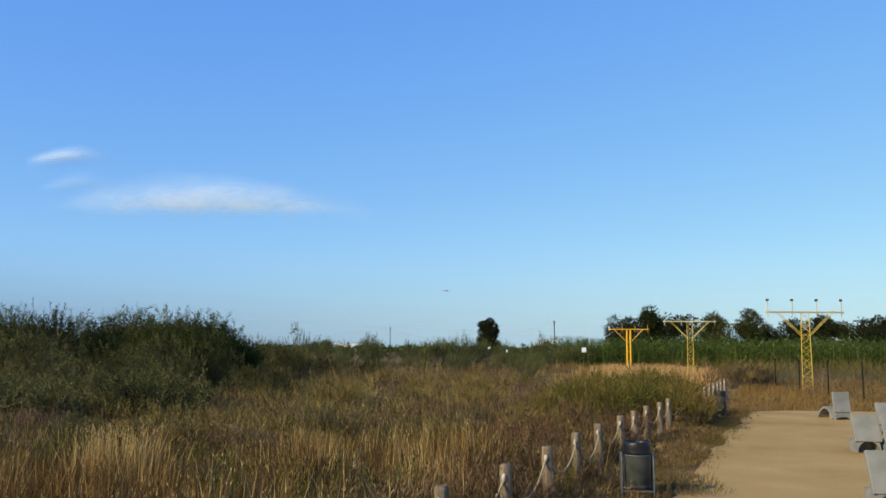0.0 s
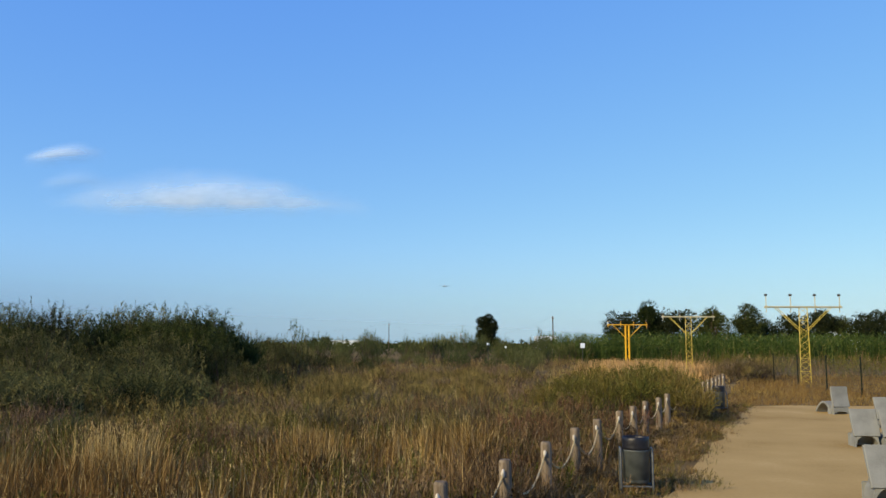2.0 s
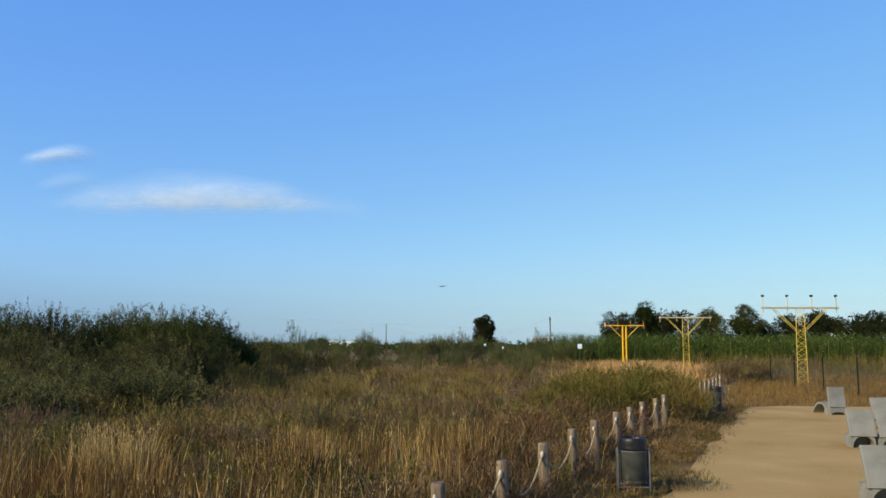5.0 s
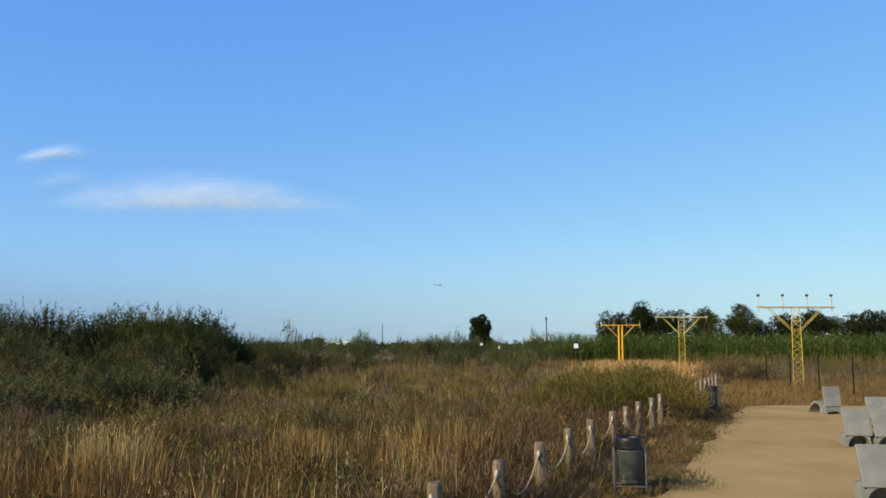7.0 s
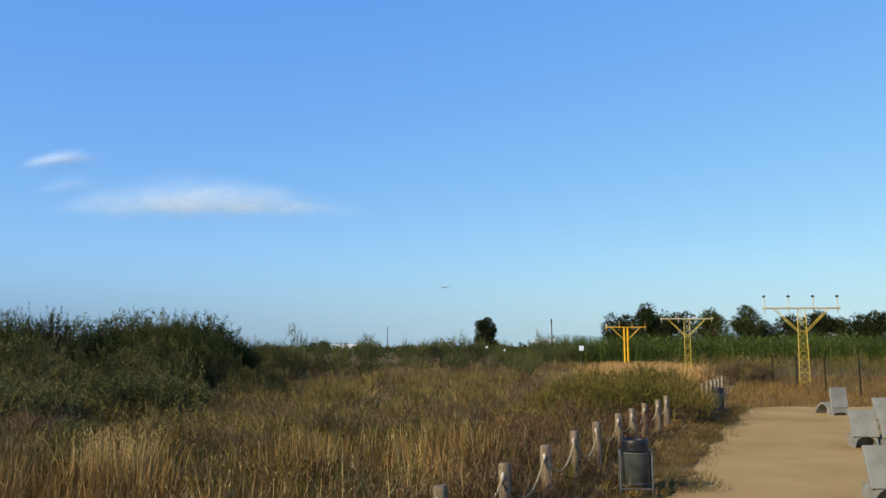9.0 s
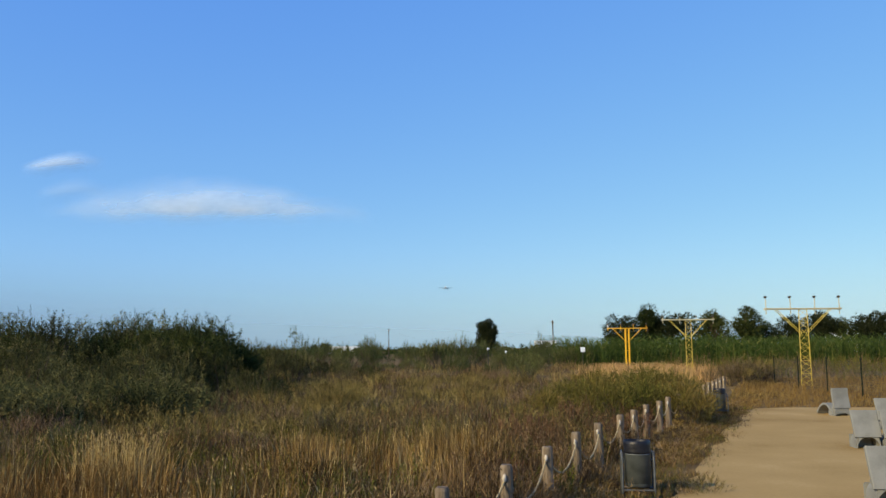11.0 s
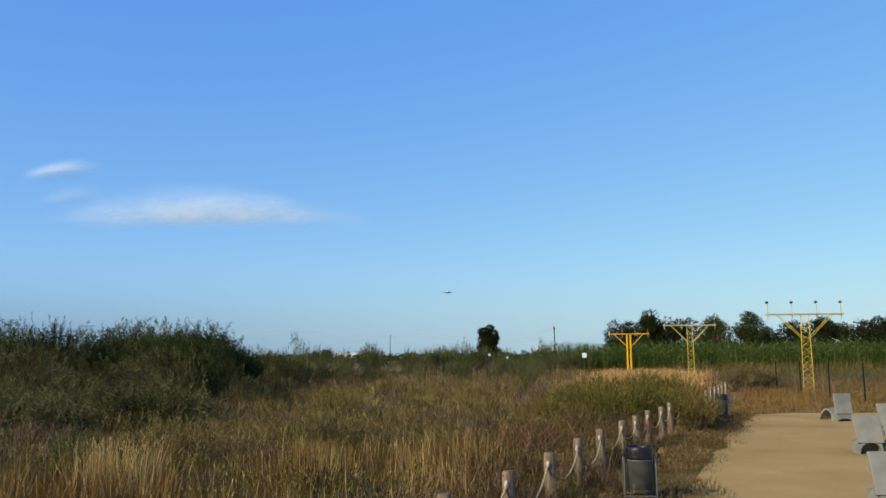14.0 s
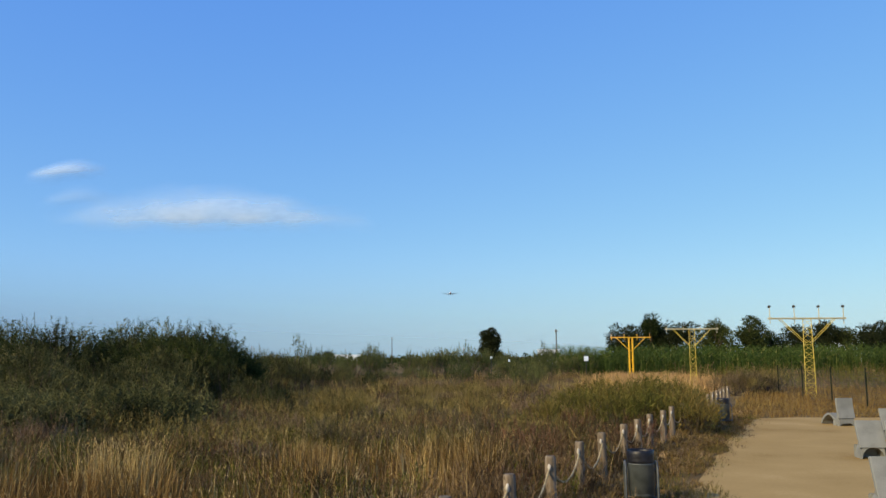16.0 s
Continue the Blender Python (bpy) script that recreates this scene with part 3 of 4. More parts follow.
# ---- wire fence ----
def wire_fence():
    f = empty("wire_fence", 19.7, 38, 0)
    tagged(f, "dark green posts with dull wire mesh across dry grass", "fence")
    pts = [(19.7 + 0.075 * k * 4.2, 39.2 + k * 4.2) for k in range(-2, 4)]
    o = Vector((19.7, 38, 0))
    for x, y in pts:
        bm = bmesh.new()
        p = Vector((x, y, 0)) - o
        rod(bm, p - Vector((0, 0, 0.1)), p + Vector((0, 0, 1.75)), 0.036, sides=8)
        bmesh.ops.create_icosphere(bm, subdivisions=1, radius=0.055, matrix=Matrix.Translation(p + Vector((0, 0, 1.76))))
        part("post", bm, M_GREENPOST, f)
    for a, b in zip(pts, pts[1:]):
        a, b = Vector((*a, 0)) - o, Vector((*b, 0)) - o
        bm = bmesh.new()
        for z in np.linspace(0.05, 1.6, 13):
            rod(bm, a + Vector((0, 0, z)), b + Vector((0, 0, z)), 0.004, sides=3)
        for k in range(1, 34):
            p = a.lerp(b, k / 34)
            rod(bm, p + Vector((0, 0, 0.05)), p + Vector((0, 0, 1.6)), 0.003, sides=3)
        part("wire_panel", bm, M_WIRE, f, "thin wire mesh")


wire_fence()


# ---- poles, wires, signs, far houses ----
def utility_pole(x, y, h, r, label):
    p = empty("utility_pole", x, y, 0)
    tagged(p, label, "utility pole", group="utility poles")
    bm = bmesh.new()
    tube(bm, [(0, 0, -0.2), (0.03, 0, h * 0.4), (0, 0, h)], lambda t: r * (1.15 - 0.35 * t), 10)
    part("shaft", bm, M_BARK, p)
    bm = bmesh.new()
    box(bm, (0, 0, h - 0.35), (0.5, 0.1, 0.1), bevel=0.015)
    part("bracket", bm, M_WOOD, p)
    for s in (-0.2, 0.2):
        bm = bmesh.new()
        rod(bm, (s, 0, h - 0.3), (s, 0, h - 0.12), 0.04)
        part("insulator", bm, M_WHITE, p, "white insulator")
    return Vector((x, y, h - 0.12))


P1 = utility_pole(17.68, 130, 6.6, 0.13, "weathered wooden utility pole above the shrubs")
P2 = utility_pole(-15.0, 250, 8.2, 0.15, "thin wooden utility pole far beyond the shrubs")
P3 = utility_pole(6.0, 235, 5.0, 0.14, "thin wooden utility pole far beyond the shrubs")
P4 = utility_pole(-75.0, 330, 7.0, 0.15, "thin wooden utility pole far beyond the shrubs")
for a, b in ((P1, P3), (P3, P2), (P2, P4)):
    bm = bmesh.new()
    tube(bm, [a.lerp(b, t) - Vector((0, 0, 1.6 * 4 * t * (1 - t))) for t in (k / 16 for k in range(17))], 0.009, 5)
    tagged(part("power_cable", bm, M_WIRE), "dark power cable sagging between wooden poles", "cable", group="power cables")


def sign_board(x, y, z, w, h, label):
    s = empty("sign_board", x, y, 0)
    tagged(s, label, "sign", group="white signs")
    bm = bmesh.new()
    box(bm, (0, 0, z), (w, 0.06, h), bevel=0.012)
    part("board", bm, M_WHITE, s, "blank white board")
    bm = bmesh.new()
    rod(bm, (0, 0.07, -0.1), (0, 0.07, z + h * 0.4), 0.04)
    part("post", bm, M_WIRE, s, "grey post")


sign_board(16.1, 94, 2.15, 0.50, 0.52, "white square sign on a post before the cane")
sign_board(5.6, 96, 2.3, 0.26, 0.26, "small white sign among the green shrubs")
sign_board(7.8, 98, 1.95, 0.22, 0.26, "small white sign among the green shrubs")


def farm_house(x, y, w, d, h, flat, label):
    b = empty("farm_house", x, y, 0)
    tagged(b, label, "house", group="far white houses")
    bm = bmesh.new()
    box(bm, (0, 0, h / 2), (w, d, h), bevel=0.05)
    wall = part("wall", bm, M_WHITE, b)
    bm = bmesh.new()
    if flat:
        box(bm, (0, 0, h + 0.15), (w + 0.4, d + 0.4, 0.3), bevel=0.05)
    else:
        loft(bm, [[(sx * (w / 2 + 0.4), -d / 2 - 0.4, h), (sx * (w / 2 + 0.4), 0, h + 1.5), (sx * (w / 2 + 0.4), d / 2 + 0.4, h)] for sx in (-1, 1)])
        bmesh.ops.recalc_face_normals(bm, faces=bm.faces)
    part("roof", bm, M_WHITE if flat else M_ROOF, b)
    k = int(w / 3)
    for i in range(k):
        bm = bmesh.new()
        box(bm, (-w / 2 + (i + 0.5) * w / k, -d / 2 - 0.02, h * 0.6), (1.0, 0.06, 1.1), bevel=0.01)
        part("window", bm, M_GLASS, b, "dark window")


farm_house(-46, 400, 16, 8, 3.4, True, "low white flat-roofed building far across the field")
farm_house(38, 300, 7, 7, 4.6, True, "small flat-roofed white house behind the shrubs")
farm_house(122, 255, 9, 8, 6.6, True, "flat-roofed white building behind the dark trees")


# ---- shrubs and trees ----
def shrub(name, h, r, count, leaf, plume, per, mat, seed, up=0.9, label="", lumps=9, droop=0.15, splay=0.75, thin=0.0):
    """A shrub of several leaning lobes of feathery twigs over thin stems."""
    rg = np.random.default_rng(seed)
    s = empty(name, 0, 0, 0)
    tagged(s, label, "shrub")
    lobes = []
    for k in range(lumps):
        a, q = rg.uniform(0, 2 * math.pi), r * math.sqrt(rg.uniform(0, 0.75))
        top = h * (1 - 0.45 * (q / r) ** 2) * rg.uniform(0.72, 1.0)
        lobes.append((q * math.cos(a), q * math.sin(a), top, r * rg.uniform(0.34, 0.58)))
    bm = bmesh.new()
    for x, y, top, w in lobes:
        tube(bm, [(x * 0.15, y * 0.15, -0.05), (x * 0.6, y * 0.6, top * 0.4), (x, y, top * 0.8)], lambda t: 0.035 * h / 3 * (1.2 - t), 5)
    part("woody_base", bm, M_BARK, s, "thin woody stems")
    n = count // per
    which = rg.integers(0, lumps, n)
    L = np.array(lobes)[which]
    u = rg.normal(size=(n, 3))
    u /= np.linalg.norm(u, axis=1)[:, None]
    u[:, 2] = np.where(rg.uniform(0, 1, n) < 0.6, np.abs(u[:, 2]), u[:, 2])
    rad = rg.uniform(0.2, 1, n) ** 0.5
    c = np.stack([L[:, 0], L[:, 1], L[:, 2] * 0.53], 1)
    base = c + u * rad[:, None] * np.stack([L[:, 3], L[:, 3], L[:, 2] * 0.42], 1)
    base[:, 2] = np.maximum(base[:, 2], 0.02)
    d = u * 0.5 + np.array([0, 0, up * 1.15]) + rg.normal(size=(n, 3)) * 0.24
    v, f = plumes(base, d, plume * rg.uniform(0.45, 1.35, n), leaf * rg.uniform(0.7, 1.3, n), per, droop, splay, thin)
    raw("foliage", v, f, mat, s)
    return s


def tree(name, h, r, count, trunk_h, mat, seed, shape, leaf=0.34, label="", clumps=16):
    """Tapered trunk, limbs and a crown of uneven leaf clumps. shape: round, tall or flat."""
    rg = np.random.default_rng(seed)
    s = empty(name, 0, 0, 0)
    tagged(s, label, "tree")
    cl = []
    for k in range(clumps):
        a, q = rg.uniform(0, 2 * math.pi), math.sqrt(rg.uniform(0, 1))
        t = rg.uniform(0, 1)
        if shape == "tall":
            wide = r * (1 - 0.75 * t ** 1.4)
        elif shape == "egg":
            wide = r * math.sqrt(max(0.15, 1 - (1.9 * t - 1.05) ** 2)) * 0.8
        elif shape == "flat":
            wide = r * (0.6 + 0.4 * math.sin(math.pi * (0.2 + 0.6 * t)))
        else:
            wide = r * math.sqrt(max(0.08, 1 - (2 * t - 0.95) ** 2))
        cr = r * rg.uniform(0.32, 0.5)
        cl.append((q * wide * math.cos(a) * 0.85, q * wide * math.sin(a) * 0.85, trunk_h + cr * 0.6 + t * max(h - trunk_h - 1.5 * cr, 0.1), cr))
    bm = bmesh.new()
    tube(bm, [(0, 0, -0.2), (0.05 * h / 8, 0.03, h * 0.3), (-0.03, 0.05, h * 0.62), (0.05, 0, h * 0.85)], lambda t: 0.028 * h * (1.1 - 0.85 * t), 9)
    trunk = part("trunk", bm, M_BARK, s)
    for x, y, z, w in cl[:9]:
        bm = bmesh.new()
        z0 = max(trunk_h * 0.8, z * 0.55)
        tube(bm, [(0, 0, z0), (x * 0.5, y * 0.5, (z0 + z) / 2 + 0.1), (x, y, z)], lambda t: 0.011 * h * (1.1 - 0.9 * t), 6)
        part("limb", bm, M_BARK, trunk)
    which = rg.integers(0, clumps, count)
    C = np.array(cl)[which]
    u = rg.normal(size=(count, 3))
    u /= np.linalg.norm(u, axis=1)[:, None]
    rad = rg.uniform(0.15, 1, count) ** 0.4 * (1 + 0.04 * rg.normal(size=count) ** 2)
    base = C[:, :3] + u * (rad * C[:, 3])[:, None] * np.array([1, 1, 0.85])
    d = u + rg.normal(size=(count, 3)) * 0.6 + np.array([0, 0, 0.25])
    v, f = sprays(base, d, leaf * rg.uniform(0.6, 1.5, count), leaf * 0.42 * rg.uniform(0.6, 1.4, count))
    raw("crown", v, f, mat, s)
    return s


def place(ob, x, y, scale, rz):
    """A copy at another place, turned and scaled."""
    c = copy_thing(ob, pose(x, y, 0, 0, 0, rz))
    c.scale = (scale[0], scale[0], scale[1])
    return c


def planting():
    rg = random.Random(11)
    big = [shrub("tamarisk_shrub", 4.0, 2.0, 8200, 0.19, 0.66, 15, M_TAMARISK, 20 + k, 0.95, "tall dark green feathery tamarisk shrub in a thicket", 17) for k in range(3)]
    leafy = [shrub("leafy_shrub", 4.2, 2.0, 8600, 0.19, 0.34, 8, M_LEAF, 40 + k, 0.5, "tall dark leafy shrub at the back of the thicket", 20, 0.05, 0.95) for k in range(2)]
    low = [shrub("low_shrub", 1.5, 1.3, 4500, 0.15, 0.44, 14, M_TAMARISK, 60 + k, 0.9, "low grey-green feathery shrub among dry grass", 11) for k in range(2)]
    olive = [shrub("olive_shrub", 1.5, 1.3, 3000, 0.16, 0.44, 13, M_OLIVE, 70 + k, 0.9, "low olive-green shrub with dry brown tips", 9, 0.12, 0.5) for k in range(2)]
    withered = [shrub("withered_shrub", 1.5, 1.3, 2400, 0.13, 0.48, 6, M_BROWNBUSH, 140 + k, 0.9, "withered grey-brown shrub among the olive scrub", 9, 0.05, 0.8, 0.014) for k in range(2)]
    rust = [shrub("rusty_shrub", 1.3, 1.1, 2100, 0.13, 0.40, 6, M_RUST, 150 + k, 0.9, "withered rust-brown shrub close to the rope fence", 9, 0.08, 0.8, 0.012) for k in range(2)]
    belt = [shrub("belt_shrub", 4.0, 2.0, 2100, 0.26, 0.85, 9, M_BELT, 110 + k, 1.1, "green feathery shrub in a belt across the field", 11) for k in range(3)]
    dense = [shrub("fence_shrub", 1.75, 1.15, 8500, 0.13, 0.50, 15, M_FENCEBUSH, 120 + k, 0.8, "dense dark olive shrub overhanging the rope fence", 14, 0.3, 0.5) for k in range(2)]
    sapling = [shrub("sapling", 4.4, 0.75, 760, 0.20, 0.8, 10, M_BELT, 130 + k, 1.9, "thin straggly sapling rising above the shrubs", 5) for k in range(2)]
    for x, y, s in ((-9.5, 55, 1.0), (-9.0, 56, 0.85), (-8.3, 95, 1.0), (-7.6, 96, 0.8), (-3.8, 95, 0.86), (-0.6, 95, 0.88), (0.4, 96, 0.76), (14.5, 120, 1.2), (13.6, 121, 0.85)):
        place(sapling[int(x * 10) % 2], x, y, (s, s), rg.uniform(0, 360))
    for k, o in enumerate(sapling + big + leafy + low + olive + withered + rust + belt + dense):
        o["group"] = "shrubs of the thicket"
    spots = []
    # back of the thicket, its top falling towards the open field
    for k in range(26):
        x = -27 + 15.4 * (k + rg.uniform(-0.3, 0.3)) / 25
        y = 40 + rg.uniform(-2.0, 4.0)
        spots.append((rg.choice(leafy if k % 3 else big), x, y, (1.03 if x < -16 else 1.09) * rg.uniform(0.95, 1.12)))
    for x, y, s in ((-11.7, 41, 1.12), (-11.0, 43, 0.98), (-11.8, 38.5, 1.02), (-10.5, 42, 0.74), (-13.0, 40, 1.17), (-12.4, 39, 1.12), (-10.0, 42.5, 0.62)):
        spots.append((rg.choice(leafy), x, y, s))
    for k in range(19):
        x = -22 + 16 * rg.random()
        y = rg.uniform(29, 37)
        spots.append((rg.choice(big), x, y, rg.uniform(0.62, 0.8) * (1 if x < -9 else 0.72)))
    for k in range(24):
        y = rg.uniform(20.5, 29)
        x = rg.uniform(-0.62 * y, -0.29 * y)
        spots.append((rg.choice(low), x, y, rg.uniform(0.85, 1.3)))
    for k in range(24):
        y = rg.uniform(15.0, 21.5)
        x = rg.uniform(-0.62 * y, -0.16 * y)
        spots.append((rg.choice((low if x < -0.36 * y else withered) + olive + withered), x, y, rg.uniform(0.45, 0.8)))
    # thin shrubs standing out at the end of the thicket
    for x, y, s in ((-8.7, 50, 0.70), (-9.9, 49, 0.72), (-10.9, 50, 0.82), (-6.6, 55, 0.55), (-10.8, 56, 0.75), (-4.6, 54, 0.48), (-7.6, 52, 0.58)):
        spots.append((rg.choice(big), x, y, s))
    # belt across the far side of the field
    for k in range(44):
        x = -26 + 46 * (k + rg.uniform(-0.4, 0.4)) / 43
        y = 100 + rg.uniform(-10, 22)
        spots.append((rg.choice(belt), x, y, rg.uniform(0.58, 1.06)))
    for x, y, s in ((-10.0, 96, 0.95), (-0.6, 95, 0.9), (9.2, 118, 0.9), (14.5, 120, 0.95), (16.3, 124, 1.1)):
        spots.append((rg.choice(belt), x, y, s))
    # olive shrubs along the rope fence and in the open field
    for x, y, s in ((7.2, 26.6, 0.92), (8.1, 27.1, 0.72), (7.5, 25.3, 0.7), (7.6, 28.3, 0.98), (8.1, 30.4, 0.95), (6.1, 26.0, 0.9), (6.9, 28.6, 1.05), (4.9, 25.6, 0.85), (5.6, 28.2, 1.0), (7.2, 31.4, 1.05), (4.0, 27.4, 0.85), (3.0, 25.6, 0.72), (5.6, 31.5, 1.0)):
        spots.append((rg.choice(dense), x, y, s))
    for k in range(100):
        y = 17 + 42 * rg.random() ** 1.3
        x = rg.uniform(-0.42 * y, 0.17 * y - 0.6)
        spots.append((rg.choice(olive * 3 + rust[:1] + withered), x, y, rg.uniform(0.5, 0.92)))
    for k in range(34):
        y = rg.uniform(58, 96)
        x = rg.uniform(-0.30 * y, 0.14 * y)
        spots.append((rg.choice(belt), x, y, rg.uniform(0.28, 0.45) if k % 3 else 0.58))
    # brown-olive shrubs between the bank and the wire fence
    for k in range(15):
        y = rg.uniform(49, 58)
        spots.append((rg.choice(olive + withered + withered), y * rg.uniform(0.335, 0.385), y, rg.uniform(0.8, 1.25)))
    # green bushes under the far trees
    for x, y, s in ((31.5, 126, 1.2), (34.5, 125, 1.3), (38, 127, 1.15), (42, 126, 1.05), (46, 128, 1.1), (53, 128, 1.0), (60, 127, 1.05), (28, 128, 0.95)):
        spots.append((leafy[k % 2], x, y, s))
    # rust-brown shrubs between the golden stands and the posts
    for x, y, s in ((3.9, 21.6, 0.95), (4.5, 20.6, 0.8), (3.2, 19.6, 0.75), (1.1, 17.6, 0.7), (1.7, 16.2, 0.7), (2.3, 17.4, 0.75), (0.9, 13.6, 0.6), (0.6, 11.6, 0.55), (-6.8, 17.8, 0.7), (-5.0, 17.2, 0.75), (-1.6, 20.5, 0.75), (-0.4, 22.0, 0.8), (-3.4, 21.5, 0.7)):
        spots.append((rg.choice(rust), x, y, s))
    for o, x, y, s in spots:
        place(o, x, y, (s * rg.uniform(0.92, 1.15), s), rg.uniform(0, 360))
    for o in sapling + big + leafy + low + olive + withered + rust + belt + dense:
        o.matrix_basis = pose(-30 - rg.uniform(0, 8), rg.uniform(44, 52), 0)
    # far trees
    dark = tree("stone_pine", 9.0, 2.35, 13000, 1.5, M_PINE, 5, "egg", 0.40, "dark rounded pine standing alone across the field", 30)
    dark.matrix_basis = pose(11.4, 200, 0)
    dark.scale = (1.12, 1.12, 1.04)
    dark["group"] = "far trees"
    tall = [tree("poplar_tree", 10.0, 3.2, 5000, 0.8, M_LEAF, 80 + k, "tall", 0.42, "dark green pointed tree behind the green cane", 28) for k in range(2)]
    flat = [tree("umbrella_pine", 8.0, 3.3, 5000, 1.8, M_PINE, 90 + k, "flat", 0.42, "dark broad-crowned pine behind the green cane", 26) for k in range(2)]
    full = [tree("leafy_tree", 9.0, 3.2, 5000, 1.0, M_LEAF, 100 + k, "round", 0.42, "dark green rounded tree behind the green cane", 28) for k in range(2)]
    for o in tall + flat + full:
        o["group"] = "far trees"
    put = [(tall[0], 38.6, 155, 1.0), (flat[0], 33.0, 150, 0.98), (full[0], 41.0, 160, 0.9), (flat[1], 43.5, 155, 1.04), (full[1], 49.0, 150, 0.95), (tall[1], 52.0, 158, 0.8), (full[0], 55.0, 150, 1.0),
           (tall[0], 57.6, 156, 0.76), (flat[0], 63.4, 150, 0.94), (full[1], 61.0, 156, 0.74), (flat[1], 68.4, 150, 1.02), (flat[0], 74.2, 145, 0.95), (tall[0], 71.5, 148, 0.72), (flat[1], 78.5, 144, 1.0), (full[0], 83.0, 145, 1.0),
           (tall[0], 13.6, 199, 0.4), (flat[1], -52, 385, 0.62), (flat[0], -58, 390, 0.56)]
    used = set()
    for o, x, y, s in put:
        if o.name in used:
            place(o, x, y, (1.07 * s, 1.07 * s), rg.uniform(0, 360))
        else:
            used.add(o.name)
            o.matrix_basis = pose(x, y, 0, 0, 0, rg.uniform(0, 360))
            o.scale = (1.07 * s, 1.07 * s, 1.07 * s)


planting()


# ---- grass, weeds and cane, beyond counting ----
def scatter(n, y0, y1, left, right, near=1.0):
    """Places between two depths, from left * y to right(y), denser towards the viewer."""
    t = RNG.uniform(0, 1, n)
    y = (y0 ** near + (y1 ** near - y0 ** near) * t) ** (1 / near)
    lo = left * y - 0.8
    hi = right(y)
    x = lo + (hi - lo) * RNG.uniform(0, 1, n)
    return x, y


def lay(name, x, y, h, w, lean, mat, label, bend=0.6, z=0.0, head=0.0):
    ok = h > 0.05
    x, y, h, w, lean = x[ok], y[ok], h[ok], w[ok], lean[ok]
    b = np.stack([x, y, np.full(len(x), z - 0.03)], 1)
    # one prevailing lean, with each stem's own
    az = RNG.normal(0.4, 1.5, len(x))
    v, f = blades(b, h, w, lean, az, bend)
    if head:
        # a loose seed head on each tip
        tip = v.reshape(-1, 5, 3)[:, 4, :]
        way = np.stack([np.cos(az) * lean, np.sin(az) * lean, np.full(len(x), 0.9)], 1)
        hv, hf = plumes(tip - way * head * 0.4, way, head * RNG.uniform(0.6, 1.4, len(x)), np.full(len(x), head * 0.38), 5, 0.25, 0.6)
        v, f = np.concatenate([v, hv]), f + [q + len(v) for q in hf]
    return tagged(raw(name, v, f, mat), label, "grass", kind="stuff")


def bunch(x, y, size, spread):
    """Draw places together into tufts."""
    gx, gy = np.floor(x / size), np.floor(y / size)
    hx = np.modf(np.abs(np.sin(gx * 127.1 + gy * 311.7) * 43758.5))[0]
    hy = np.modf(np.abs(np.sin(gx * 269.5 + gy * 183.3) * 43758.5))[0]
    cx, cy = (gx + hx) * size, (gy + hy) * size
    k = spread + (1 - spread) * RNG.uniform(0, 1, len(x)) ** 2
    return cx + (x - cx) * k, cy + (y - cy) * k


def fill_tufts(name, cx, cy, h, radius, per, width, spread, mat, label):
    """Tufts of stems that fan out from their middle."""
    n = len(cx)
    r = np.broadcast_to(radius, (n,))
    i = np.repeat(np.arange(n), per)
    a, q = RNG.uniform(0, 2 * math.pi, n * per), np.sqrt(RNG.uniform(0, 1, n * per))
    b = np.stack([cx[i] + q * r[i] * np.cos(a), cy[i] + q * r[i] * np.sin(a), np.full(n * per, -0.04)], 1)
    tilt = np.repeat(RNG.normal(0.1, 0.12, n), per)
    lean = np.abs(spread * q * RNG.uniform(0.3, 1.2, n * per) + tilt)
    v, f = blades(b, h[i] * RNG.uniform(0.5, 1.12, n * per), RNG.uniform(*width, n * per), lean, a + RNG.normal(0, 0.5, n * per))
    return tagged(raw(name, v, f, mat), label, "grass", kind="stuff")


def domes(name, cx, cy, h, radius, per, leaf, width, mat, label, by_depth=False, thin=0.0):
    """Low rounded plants made of fine upward twigs."""
    n, twig = len(cx), 5 if thin else 12
    per = max(1, round(1.6 * per / twig))
    r = np.broadcast_to(radius, (n,))
    i = np.repeat(np.arange(n), per)
    m = n * per
    u = RNG.normal(size=(m, 3))
    u[:, 2] = np.abs(u[:, 2])
    u /= np.linalg.norm(u, axis=1)[:, None]
    q = RNG.uniform(0.02, 1, m) ** 0.5
    b = np.stack([cx[i] + u[:, 0] * q * r[i], cy[i] + u[:, 1] * q * r[i], u[:, 2] * q * h[i] * 0.72], 1)
    d = u * 0.45 + np.array([0, 0, 1.2]) + RNG.normal(size=(m, 3)) * 0.3
    k = (0.7 + cy[i] / 40) if by_depth else np.ones(m)
    long = np.minimum(leaf * 2.6 * RNG.uniform(0.5, 1.4, m) * np.sqrt(k), 0.55 * h[i] + 0.03)
    v, f = plumes(b, d, long, ((0.7 if thin else 0.62) * leaf + width) * RNG.uniform(0.7, 1.3, m) * np.sqrt(k), twig, 0.08, 0.6 if thin else 0.42, thin)
    return tagged(raw(name, v, f, mat), label, "scrub", kind="stuff")


